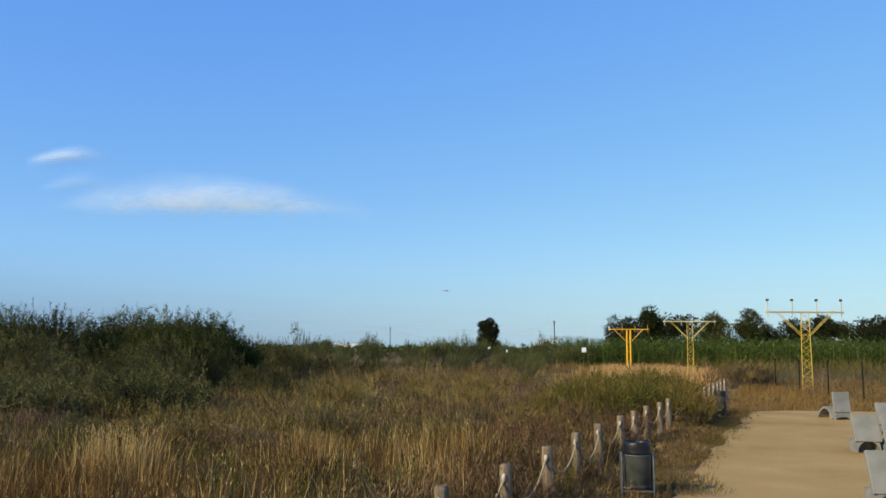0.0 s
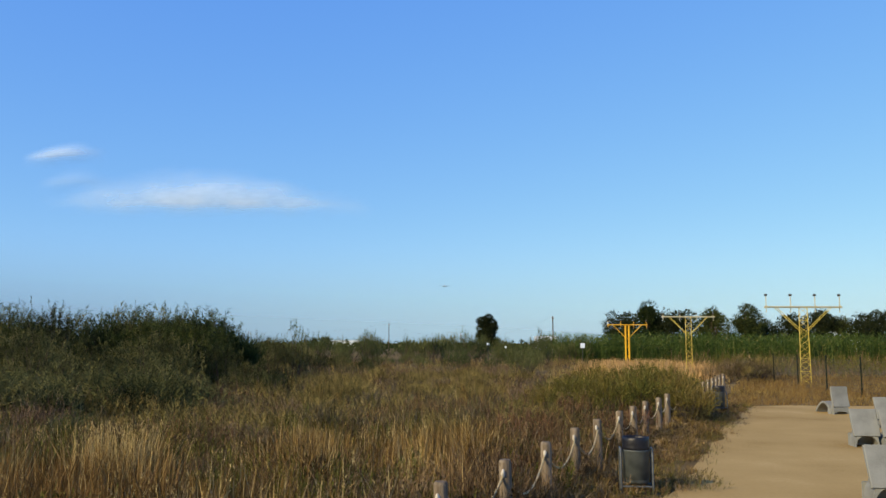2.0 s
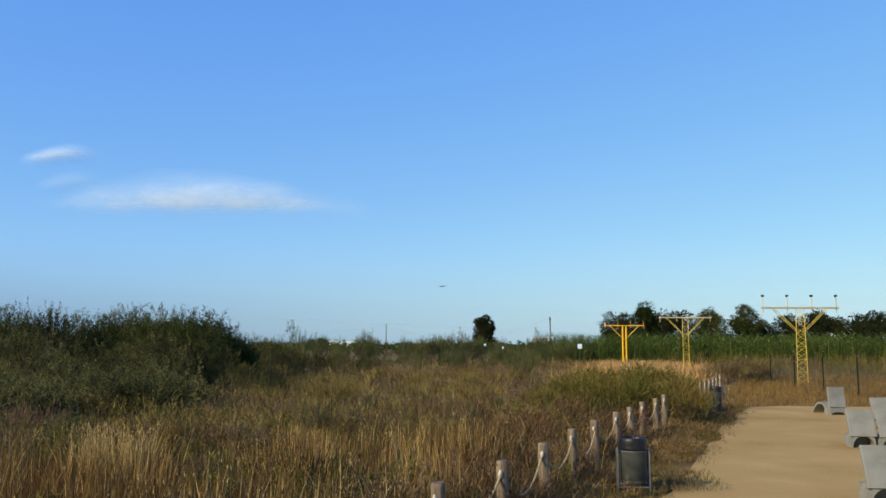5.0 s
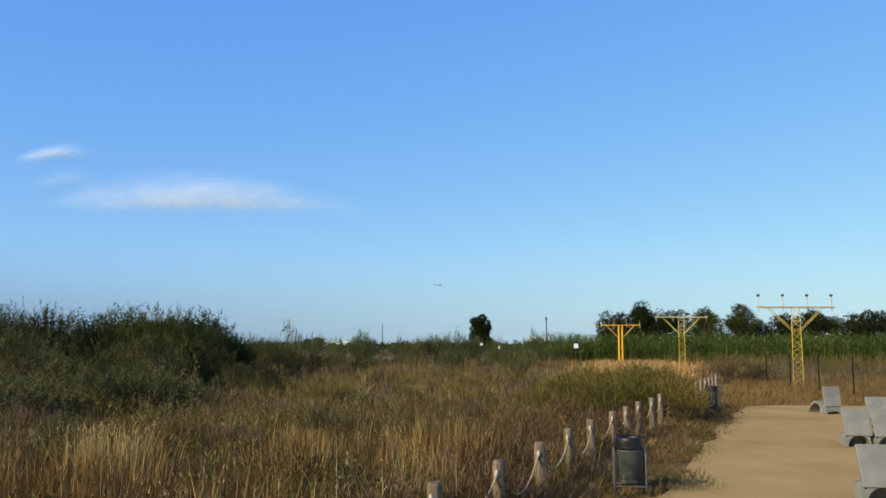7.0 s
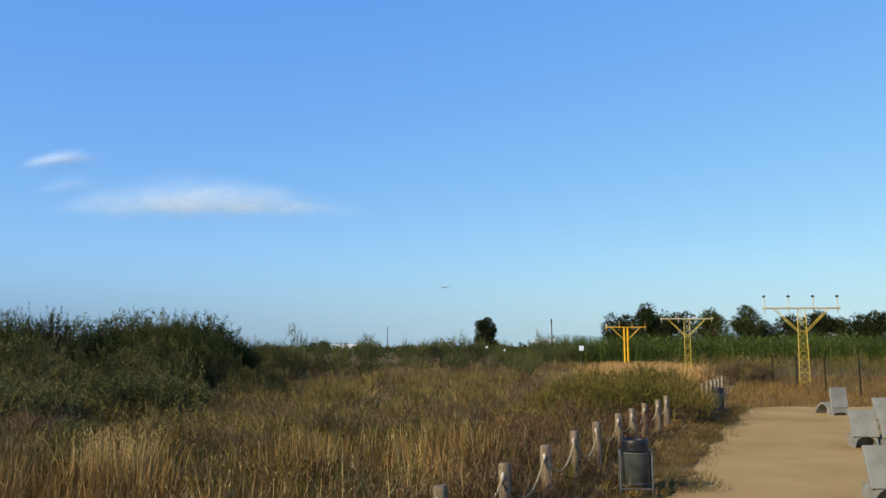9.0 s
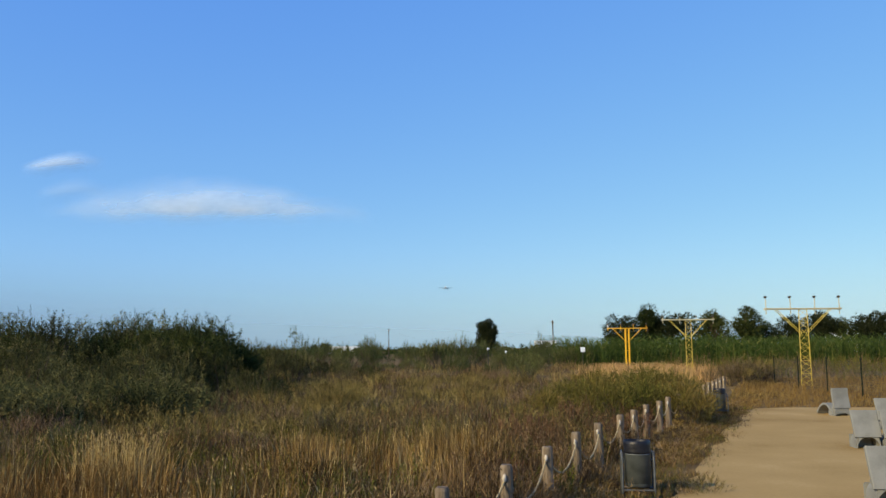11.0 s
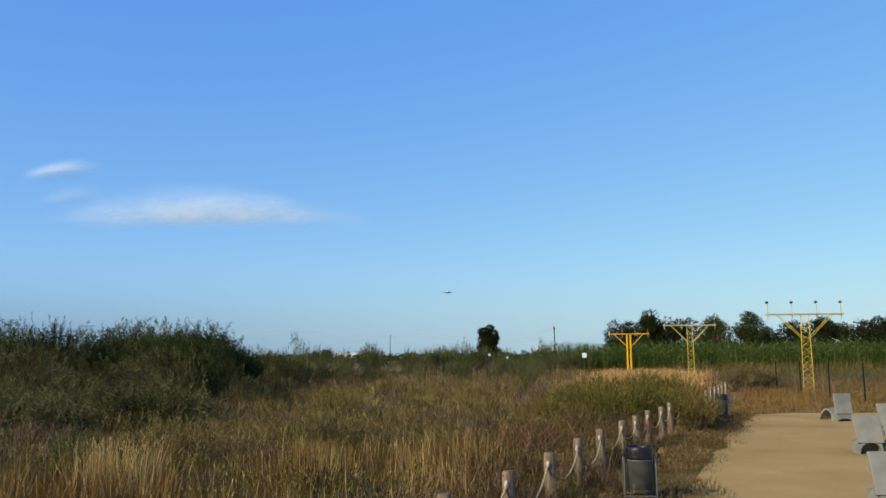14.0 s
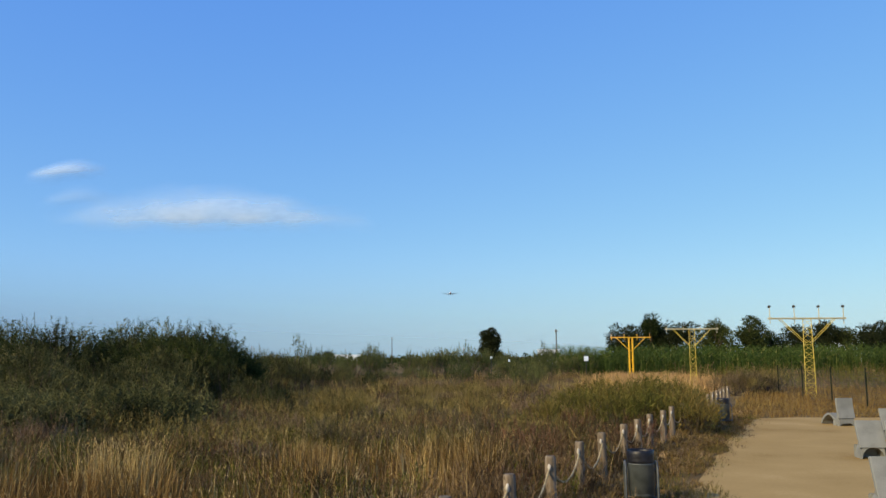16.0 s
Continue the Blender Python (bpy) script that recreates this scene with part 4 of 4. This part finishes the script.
def stands(x, y):
    """Golden stands (positive) and dark weedy hollows of the near field."""
    k = np.zeros(len(x))
    for px, py, w in ((-4.9, 12.3, 0.7), (-5.5, 13.6, 0.4), (-5.7, 11.3, 0.7), (-3.9, 11.1, 0.6), (-3.2, 10.2, 0.5), (-4.6, 9.6, 0.6), (-2.3, 14.6, 0.9), (-1.9, 12.9, 0.8), (-1.6, 11.2, 0.4), (0.1, 16.2, 0.8), (0.1, 14.9, 0.9),
                      (-0.1, 13.2, 0.8), (0.0, 11.6, 0.6), (0.7, 14.6, 0.5), (-8.1, 16.0, 0.5), (-2.2, 9.4, 0.4), (-7.0, 12.6, 0.6), (-1.0, 9.2, 0.4),
                      (-3.1, 12.6, -0.6), (-1.0, 12.0, -0.7), (-1.1, 14.0, -0.6), (-5.7, 18.5, -0.7), (2.0, 18.4, -0.9), (-8.0, 20.0, -0.7), (0.5, 9.8, -0.6), (1.6, 14.4, -0.8), (-4.3, 14.8, -0.6), (-2.4, 18.2, -0.7),
                      (2.6, 16.2, -0.8), (1.1, 12.2, -0.7), (-0.4, 8.2, -0.6), (-6.9, 15.2, -0.5)):
        k += w * np.exp(-((x - px) ** 2 + (y - py) ** 2) / (2 * 0.85 ** 2))
    return k


def vegetation():
    edge = lambda off: (lambda y: fence_x(y) + off)
    # tufts of the near field, each of one kind
    n = 2600
    x, y = scatter(n, 4.6, 19, -0.60, edge(0.12), 1.3)
    g, q = wave(x, y, 0.40, 1.0), wave(x, y, 0.9, 5.0)
    kind = 0.5 * g + 0.45 * q + RNG.normal(0, 0.10, n)
    kind = kind + stands(x, y)
    bump = np.clip(0.5 + 1.5 * wave(x, y, 0.75, 9.0), 0, 1)
    h = (0.52 + 0.46 * bump + 0.14 * np.clip(kind, -1, 1)) * RNG.uniform(0.6, 1.2, n)
    straw = kind > 0.42
    mixed = RNG.uniform(0, 1, n) * 0.5 + np.clip(0.5 + 1.2 * wave(x, y, 0.8, 13.0), 0, 1) * 0.5
    mixed = np.where(x > fence_x(y) - 1.7, mixed * 0.55, mixed)
    dead, weed, dark = ~straw & (mixed < 0.40), ~straw & (mixed >= 0.40) & (mixed < 0.54), ~straw & (mixed >= 0.54)
    fill_tufts("straw_grass", x[straw], y[straw], h[straw] * 1.1 * np.clip((23 - y[straw]) / 7, 0.5, 1), 0.15, 40, (0.005, 0.012), 0.55, M_STRAW, "tall dry golden grass before the shrubs")
    thin = dead & (RNG.uniform(0, 1, n) < 0.35)
    fill_tufts("dead_stems", x[thin], y[thin], h[thin] * 1.15, 0.26, 30, (0.006, 0.012), 0.7, M_DEAD, "brown dead weed stems among the grass")
    dead = dead & ~thin
    domes("dead_weeds", x[dead], y[dead], h[dead] * 1.1, 0.30, 105, 0.17, 0.016, M_DEAD, "brown branching dead weeds among the grass", thin=0.012)
    domes("green_weeds", x[weed], y[weed], h[weed], 0.32, 105, 0.15, 0.020, M_GREEN, "green weeds growing through the dry grass")
    # a greener hollow behind the golden stand
    gx, gy = RNG.normal(-2.8, 0.75, 46), RNG.normal(18.6, 0.6, 46)
    domes("leafy_weeds", gx, gy, RNG.uniform(0.7, 1.0, 46), 0.34, 130, 0.15, 0.022, M_GREEN, "fresh green weeds in a hollow behind the golden grass")
    domes("dark_weeds", x[dark], y[dark], h[dark], 0.34, 110, 0.15, 0.015, M_FENCEBUSH, "dark olive weeds in hollows of the grass")
    # stiff dead stalks that lean every way
    x, y = scatter(1800, 5.5, 18, -0.58, edge(-0.1), 1.3)
    x, y = bunch(x, y, 1.1, 0.4)
    lay("crossed_stalks", x, y, RNG.uniform(0.55, 1.15, len(x)), RNG.uniform(0.007, 0.013, len(x)), np.abs(RNG.normal(0.35, 0.3, len(x))), M_DEAD, "stiff brown dead stalks leaning every way", 0.1, head=0.055)
    # twiggy dead weeds with seed heads
    x, y = scatter(430, 5.5, 17, -0.58, edge(-0.1), 1.3)
    domes("withered_weeds", x, y, RNG.uniform(0.6, 1.05, len(x)), 0.24, 62, 0.11, 0.016, M_DEAD, "withered brown weeds with small seed heads", thin=0.012)
    # low dry litter under everything, coloured dark to paint shade into the gaps
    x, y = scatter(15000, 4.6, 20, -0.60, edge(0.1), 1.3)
    lay("grass_litter", x, y, RNG.uniform(0.12, 0.4, len(x)), RNG.uniform(0.006, 0.014, len(x)), np.abs(RNG.normal(0.8, 0.4, len(x))), M_SHADE_LITTER, "low brown litter, darkened as shade under the tall grass")
    # scrub over the open field, in low domes
    n = 3300
    x, y = scatter(n, 16, 98, -0.58, edge(-0.5), 1.05)
    g = 0.5 * wave(x, y, 0.14, 21.0) + 1.5 * wave(x, y, 0.42, 25.0)
    h = np.clip(0.62 + 0.55 * g, 0.28, 1.3) * RNG.uniform(0.75, 1.15, n)
    kind = wave(x, y, 0.10, 29.0) + 0.6 * wave(x, y, 0.45, 33.0) + RNG.normal(0, 0.10, n)
    wide = (0.36 + y * 0.008) * RNG.uniform(0.7, 1.5, n)
    brown, gold = kind < -0.22, kind > 0.34
    green = ~brown & ~gold
    domes("olive_scrub", x[green], y[green], h[green], wide[green], 58, 0.19, 0.016, M_OLIVE, "olive-green scrub covering the open field", True)
    domes("brown_scrub_field", x[brown], y[brown], h[brown], wide[brown], 62, 0.18, 0.011, M_DEAD, "grey-brown dead scrub in the open field", True, 0.016)
    fill_tufts("straw_patches", x[gold], y[gold], h[gold] * 1.05, wide[gold] * 0.7, 30, (0.010, 0.022), 0.4, M_STRAW, "dry straw patches among the scrub")
    x, y = scatter(700, 15, 30, -0.58, edge(-0.5), 1.0)
    domes("green_scrub", x, y, RNG.uniform(0.5, 0.9, len(x)), 0.4, 52, 0.17, 0.018, M_TAMARISK, "grey-green low scrub among the straw", True)
    # pale seed stalks standing above the rest
    x, y = scatter(1500, 5.0, 19, -0.58, edge(-0.2), 1.2)
    x, y = bunch(x, y, 1.6, 0.3)
    keep = stands(x, y) + RNG.normal(0, 0.2, len(x)) > 0.15
    x, y = x[keep], y[keep]
    lay("seed_stalks", x, y, RNG.uniform(0.75, 1.2, len(x)), RNG.uniform(0.008, 0.014, len(x)) * (0.7 + y / 30), np.abs(RNG.normal(0.12, 0.16, len(x))), M_PALE, "pale seed stalks above the grass", 0.2, head=0.085)
    # a pale stand close by
    m = 460
    a, q = RNG.uniform(0, 6.28, m), np.sqrt(RNG.uniform(0, 1, m))
    lay("pale_stand", -4.75 + 0.55 * q * np.cos(a), 12.4 + 0.7 * q * np.sin(a), RNG.uniform(0.75, 1.3, m), RNG.uniform(0.011, 0.019, m), np.abs(RNG.normal(0.14, 0.14, m)), M_PALE, "stand of pale dry stalks in the field", 0.2, head=0.09)
    # two golden stands: one fans out wide, the other is upright
    for cx, cy, rx, ry, fan, m in ((0.15, 15.6, 1.0, 0.8, 0.38, 760), (-2.25, 14.7, 0.85, 0.8, 0.14, 640), (-1.95, 12.9, 0.55, 0.5, 0.12, 380), (-0.1, 13.4, 0.6, 0.5, 0.28, 380), (-4.75, 12.3, 0.45, 0.5, 0.16, 420), (-3.9, 11.2, 0.6, 0.5, 0.2, 380), (-5.9, 11.4, 0.5, 0.5, 0.2, 300)):
        a, q = RNG.uniform(0, 6.28, m), np.sqrt(RNG.uniform(0, 1, m))
        b = np.stack([cx + rx * q * np.cos(a), cy + ry * q * np.sin(a), np.full(m, -0.03)], 1)
        lean = np.abs(fan * q + RNG.normal(0, 0.10, m))
        v, f = blades(b, RNG.uniform(0.5, 1.22, m) * (1.04 - 0.25 * q * q), RNG.uniform(0.007, 0.019, m), lean, a + RNG.normal(0, 0.6, m), 0.2)
        tagged(raw("golden_stand", v, f, M_TAN), "dense stand of tall tan dry grass in the field", "grass", kind="stuff")
    # stout straight straws in the golden stands
    x, y = scatter(9000, 5.0, 18, -0.58, edge(-0.1), 1.3)
    x, y = bunch(x, y, 0.55, 0.35)
    keep = 0.6 * wave(x, y, 0.5, 1.0) + stands(x, y) + RNG.normal(0, 0.10, len(x)) > 0.42
    x, y = x[keep], y[keep]
    lay("stout_straws", x, y, RNG.uniform(0.6, 1.1, len(x)), RNG.uniform(0.010, 0.02, len(x)), np.abs(RNG.normal(0.12, 0.12, len(x))), M_STRAW, "stout straight straws in the golden grass", 0.1)
    # low weeds on the verge
    m = 290
    y = RNG.uniform(8, 34, m)
    x = fence_x(y) + RNG.uniform(0.1, 1.6, m)
    x[:30], y[:30] = RNG.uniform(3.7, 4.7, 30), RNG.uniform(13.9, 15.2, 30)
    far = RNG.uniform(0, 1, m) < 0.5
    domes("verge_weeds", x[far], y[far], RNG.uniform(0.10, 0.28, m)[far], 0.30, 60, 0.10, 0.012, M_DEAD, "low brown weeds at the edge of the sand")
    domes("verge_herbs", x[~far], y[~far], RNG.uniform(0.10, 0.26, m)[~far], 0.28, 60, 0.10, 0.012, M_FENCEBUSH, "low dark herbs at the edge of the sand")
    # ragged islands of trampled weeds on the rim of the sand
    m = 210
    y = 9 + 24 * RNG.uniform(0, 1, m) ** 1.1
    x = fence_x(y) + 0.85 + 0.95 * RNG.uniform(0, 1, m) ** 1.4
    # some stand in the shade beside the bin
    x[:22], y[:22] = RNG.uniform(3.3, 4.2, 22), RNG.uniform(13.9, 15.0, 22)
    i = np.repeat(np.arange(m), 4)
    x, y = x[i] + RNG.normal(0, 0.20, 4 * m), y[i] + RNG.normal(0, 0.10, 4 * m)
    w = RNG.uniform(0, 1, 4 * m) < 0.5
    domes("rim_weeds", x[w], y[w], RNG.uniform(0.05, 0.14, 4 * m)[w], 0.20, 75, 0.06, 0.010, M_FENCEBUSH, "flat dark weeds creeping onto the sand")
    domes("rim_straw", x[~w], y[~w], RNG.uniform(0.05, 0.14, 4 * m)[~w], 0.20, 75, 0.06, 0.010, M_DEAD, "flat brown straw creeping onto the sand")
    # verge between the posts and the sand
    x, y = scatter(27000, 7.0, 36, 0.0, lambda y: np.ones_like(y), 0.7)
    q = RNG.beta(1.0, 1.7, len(x))
    x = fence_x(y) + 0.0 + 1.9 * q
    x, y = bunch(x, y, 0.5, 0.3)
    g = wave(x, y, 0.8, 41.0)
    h = np.where(RNG.uniform(0, 1, len(x)) < np.clip(0.75 - 0.55 * q + 1.4 * g, 0, 1), (0.24 * (1 - q) + 0.05) * RNG.uniform(0.3, 1.3, len(x)) + 0.02, 0)
    lay("verge_grass", x, y, h, RNG.uniform(0.006, 0.014, len(x)) * (0.8 + y / 30), np.abs(RNG.normal(1.1, 0.6, len(x))), M_MEADOW, "short trampled dry grass along the sand path")
    m = 15000
    lay("verge_litter", x[:m] + RNG.normal(0, 0.12, m), y[:m] + RNG.normal(0, 0.12, m), h[:m] * 1.0, RNG.uniform(0.008, 0.018, m) * (0.8 + y[:m] / 30), np.abs(RNG.normal(1.1, 0.6, m)), M_DEAD, "brown trampled litter along the sand path")
    # dry grass past the end of the sand and round the masts
    n = 30000
    y = 32.7 + 29 * RNG.uniform(0, 1, n) ** 1.25
    x = fence_x(y) + 0.2 + (30 - 0.0) * RNG.uniform(0, 1, n) ** 1.15
    x, y = bunch(x, y, 0.9, 0.5)
    g = wave(x, y, 0.3, 51.0)
    h = (0.18 + 0.16 * g) * RNG.uniform(0.4, 1.2, n) * np.clip((y - 31.0) / 6, 0.55, 2.2)
    lay("dry_meadow", x, y, h, RNG.uniform(0.009, 0.019, n) * (0.4 + y / 50), np.abs(RNG.normal(0.5, 0.35, n)), M_MEADOW, "dry yellow meadow round the masts and wire fence")
    # short turf closing the gaps beyond the sand
    n = 11000
    y = 32.9 + 12 * RNG.uniform(0, 1, n)
    x = fence_x(y) + 0.3 + 20 * RNG.uniform(0, 1, n)
    lay("short_turf", x, y, RNG.uniform(0.08, 0.26, n), RNG.uniform(0.014, 0.028, n), np.abs(RNG.normal(0.7, 0.4, n)), M_MEADOW, "short dry turf beyond the end of the sand")
    n = 6500
    y = RNG.uniform(54, 92, n)
    x = (0.185 + 0.135 * RNG.uniform(0, 1, n) + RNG.normal(0, 0.014, n)) * y
    x, y = bunch(x, y, 1.2, 0.5)
    h = np.where(x < 27, 0.95, 0.6) * RNG.uniform(0.4, 1.1, n)
    lay("golden_bank", x, y, h, RNG.uniform(0.03, 0.06, n), np.abs(RNG.normal(0.25, 0.2, n)), M_BANK, "golden dry grass bank below the masts")
    n = 760
    y = RNG.uniform(53, 92, n)
    x = 22.5 + 42 * RNG.uniform(0, 1, n)
    far = RNG.uniform(0, 1, n) < 0.3
    domes("brown_scrub", x[far], y[far], RNG.uniform(0.7, 1.9, n)[far], 0.9, 44, 0.3, 0.03, M_DEAD, "brown dry scrub behind the wire fence", True)
    domes("dull_scrub", x[~far], y[~far], RNG.uniform(0.7, 1.9, n)[~far], 0.9, 44, 0.3, 0.03, M_FENCEBUSH, "dull green scrub behind the wire fence", True)
    # cane thicket
    n = 5200
    y = RNG.uniform(96, 112, n)
    x = 15 + 62 * RNG.uniform(0, 1, n)
    x, y = bunch(x, y, 2.2, 0.5)
    h = (3.2 + 0.5 * wave(x, y, 0.12, 61.0)) * RNG.uniform(0.75, 1.12, n)
    b = np.stack([x, y, np.zeros(n)], 1)
    k = 7
    zz = np.linspace(0.12, 0.98, k)
    base = (b[:, None, :] + np.array([0, 0, 1.0]) * (h[:, None] * zz[None, :])[:, :, None]).reshape(-1, 3)
    a = RNG.uniform(0, 2 * math.pi, n * k)
    d = np.stack([np.cos(a), np.sin(a), RNG.uniform(0.5, 1.6, n * k)], 1)
    v1, f1 = sprays(base, d, RNG.uniform(0.5, 0.95, n * k), RNG.uniform(0.06, 0.12, n * k))
    v2, f2 = blades(b, h, np.full(n, 0.05), np.full(n, 0.04), RNG.uniform(0, 6.28, n))
    f = f1 + [q + len(v1) for q in f2]
    tagged(raw("cane_thicket", np.concatenate([v1, v2]), f, M_REED), "dense green cane growing behind the masts", "cane", kind="stuff")
    # low woods along the horizon
    n = 18000
    y = RNG.uniform(260, 420, n)
    x = RNG.uniform(-0.7, 0.7, n) * y
    h = (3.0 + 2.0 * wave(x, y, 0.03, 71.0)) * RNG.uniform(0.6, 1.1, n)
    b = np.stack([x, y, RNG.uniform(0, 0.85, n) * h], 1)
    d = RNG.normal(size=(n, 3)) * 0.6 + np.array([0, 0, 0.8])
    v, f = sprays(b, d, RNG.uniform(0.6, 1.3, n), RNG.uniform(0.5, 1.1, n))
    tagged(raw("far_woods", v, f, M_LEAF), "low dark woods along the horizon", "woods", kind="stuff")


vegetation()


# ---- thin clouds ----
def cloud_material(name, seed, density):
    m, n, l, p = nodes(name)
    tc, mp = n.new("ShaderNodeTexCoord"), n.new("ShaderNodeMapping")
    mp.inputs["Location"].default_value = (seed, seed * 2, 0)
    mp.inputs["Scale"].default_value = (1.0, 1.0, 2.6)
    t = n.new("ShaderNodeTexNoise")
    t.inputs["Scale"].default_value, t.inputs["Detail"].default_value, t.inputs["Roughness"].default_value = 0.0042, 4, 0.55
    l.new(tc.outputs["Object"], mp.inputs[0])
    l.new(mp.outputs[0], t.inputs["Vector"])
    uv = n.new("ShaderNodeAttribute")
    uv.attribute_name = "thickness"
    a = n.new("ShaderNodeMath")
    a.operation = "MULTIPLY_ADD"
    a.inputs[1].default_value, a.inputs[2].default_value = 1.7, -0.85
    l.new(t.outputs["Fac"], a.inputs[0])
    b = n.new("ShaderNodeMath")
    b.operation = "ADD"
    l.new(a.outputs[0], b.inputs[0])
    l.new(uv.outputs["Fac"], b.inputs[1])
    c = n.new("ShaderNodeMath")
    c.operation, c.use_clamp = "MULTIPLY", True
    c.inputs[1].default_value = density
    l.new(b.outputs[0], c.inputs[0])
    e = n.new("ShaderNodeMath")
    e.operation = "MULTIPLY"
    l.new(c.outputs[0], e.inputs[0])
    l.new(uv.outputs["Fac"], e.inputs[1])
    df, tr, ms = n.new("ShaderNodeBsdfDiffuse"), n.new("ShaderNodeBsdfTransparent"), n.new("ShaderNodeMixShader")
    df.inputs[0].default_value = (0.72, 0.86, 1.0, 1)
    l.new(e.outputs[0], ms.inputs[0])
    l.new(tr.outputs[0], ms.inputs[1])
    l.new(df.outputs[0], ms.inputs[2])
    l.new(ms.outputs[0], n["Material Output"].inputs[0])
    return m


def cloud(x, z, w, h, seed, density, skew=0.0, label="", crest=-0.1, flat=0.55):
    """A thin, wispy sheet of cloud with a flat base and a crest; it thins out towards both ends and bulges towards the viewer."""
    y = 4300
    bm = bmesh.new()
    lay_t = bm.verts.layers.float.new("thickness")
    nx, nz = 60, 20
    rows = []
    for j in range(nz + 1):
        row = []
        for i in range(nx + 1):
            u, q = 2 * i / nx - 1, 2 * j / nz - 1
            v = bm.verts.new((u * w / 2, -60 * (1 - u * u) * (1 - q * q), q * h / 2 + skew * u * h / 2))
            top = -flat + (0.45 + flat) * (math.exp(-((u - crest) / 0.62) ** 2) * 0.75 + 0.25 * max(0.0, 1 - u * u))
            top = max(top, -flat + 0.12)
            above = (q + flat) / (top + flat + 0.35) if q > -flat else (q + flat) / (1 - flat) * 1.0
            v[lay_t] = max(0.0, 1 - abs(u) ** 2.6) * max(0.0, 1 - abs(above) ** (1.6 if q > -flat else 0.8)) ** 1.1
            row.append(v)
        rows.append(row)
    for a, b in zip(rows, rows[1:]):
        for i in range(nx):
            bm.faces.new((a[i], a[i + 1], b[i + 1], b[i]))
    ob = part("cloud", bm, cloud_material("thin_cloud", seed, density), None, "", True)
    ob.matrix_basis = pose(x, y, z)
    ob.visible_shadow = False
    tagged(ob, label, "cloud", group="thin clouds")


cloud(-1195, 800, 1800, 330, 3.0, 0.62, -0.06, "long thin white cloud with a soft upper edge")
cloud(-1960, 985, 470, 160, 9.0, 0.45, 0.17, "small wispy white cloud above a longer one", 0.2, 0.2)
cloud(-1880, 850, 460, 170, 14.0, 0.14, 0.1, "faint veil of white cloud beside a longer one", 0.0, 0.3)


def painted_haze_sheet():
    """Thin tinted sheet that paints summer haze along the horizon, thicker towards one side."""
    m, n, l, p = nodes("painted_haze")
    at = n.new("ShaderNodeAttribute")
    at.attribute_name = "thickness"
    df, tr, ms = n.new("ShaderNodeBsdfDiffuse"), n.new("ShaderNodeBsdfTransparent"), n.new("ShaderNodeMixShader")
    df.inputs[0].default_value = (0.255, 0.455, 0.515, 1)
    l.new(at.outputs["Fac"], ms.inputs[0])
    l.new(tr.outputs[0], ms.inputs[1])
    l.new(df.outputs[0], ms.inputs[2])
    l.new(ms.outputs[0], n["Material Output"].inputs[0])
    bm = bmesh.new()
    lay_t = bm.verts.layers.float.new("thickness")
    rows = []
    for j in range(17):
        q = j / 16
        row = []
        for i in range(41):
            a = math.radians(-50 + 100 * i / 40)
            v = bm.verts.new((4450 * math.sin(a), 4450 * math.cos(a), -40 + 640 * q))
            # denser on the left, to dim the sky there
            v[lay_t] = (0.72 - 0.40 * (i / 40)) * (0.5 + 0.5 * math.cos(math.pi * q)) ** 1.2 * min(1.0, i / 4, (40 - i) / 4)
            row.append(v)
        rows.append(row)
    for a, b in zip(rows, rows[1:]):
        for i in range(40):
            bm.faces.new((a[i], a[i + 1], b[i + 1], b[i]))
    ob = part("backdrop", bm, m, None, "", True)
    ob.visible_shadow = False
    tagged(ob, "tinted sheet painting pale summer haze along the horizon", "haze", kind="structure")


painted_haze_sheet()


# ---- what moves ----
def motions():
    walk(cam, [(t, pose(*EYE, 90 + p, r, w)) for t, w, p, r in TURNS], exposures=[(0, 0.0), (9, 0.0), (11.5, -0.05), (16, -0.05)])
    rows = []
    for t in (0, 4, 8, 12, 16):
        y = 3125 - 70 * t
        rows.append((t, pose(20.0, y, 2.4 + 211 - 59.2 * t / 16, -3.0, 0, 0)))
    walk(JET, rows)


motions()
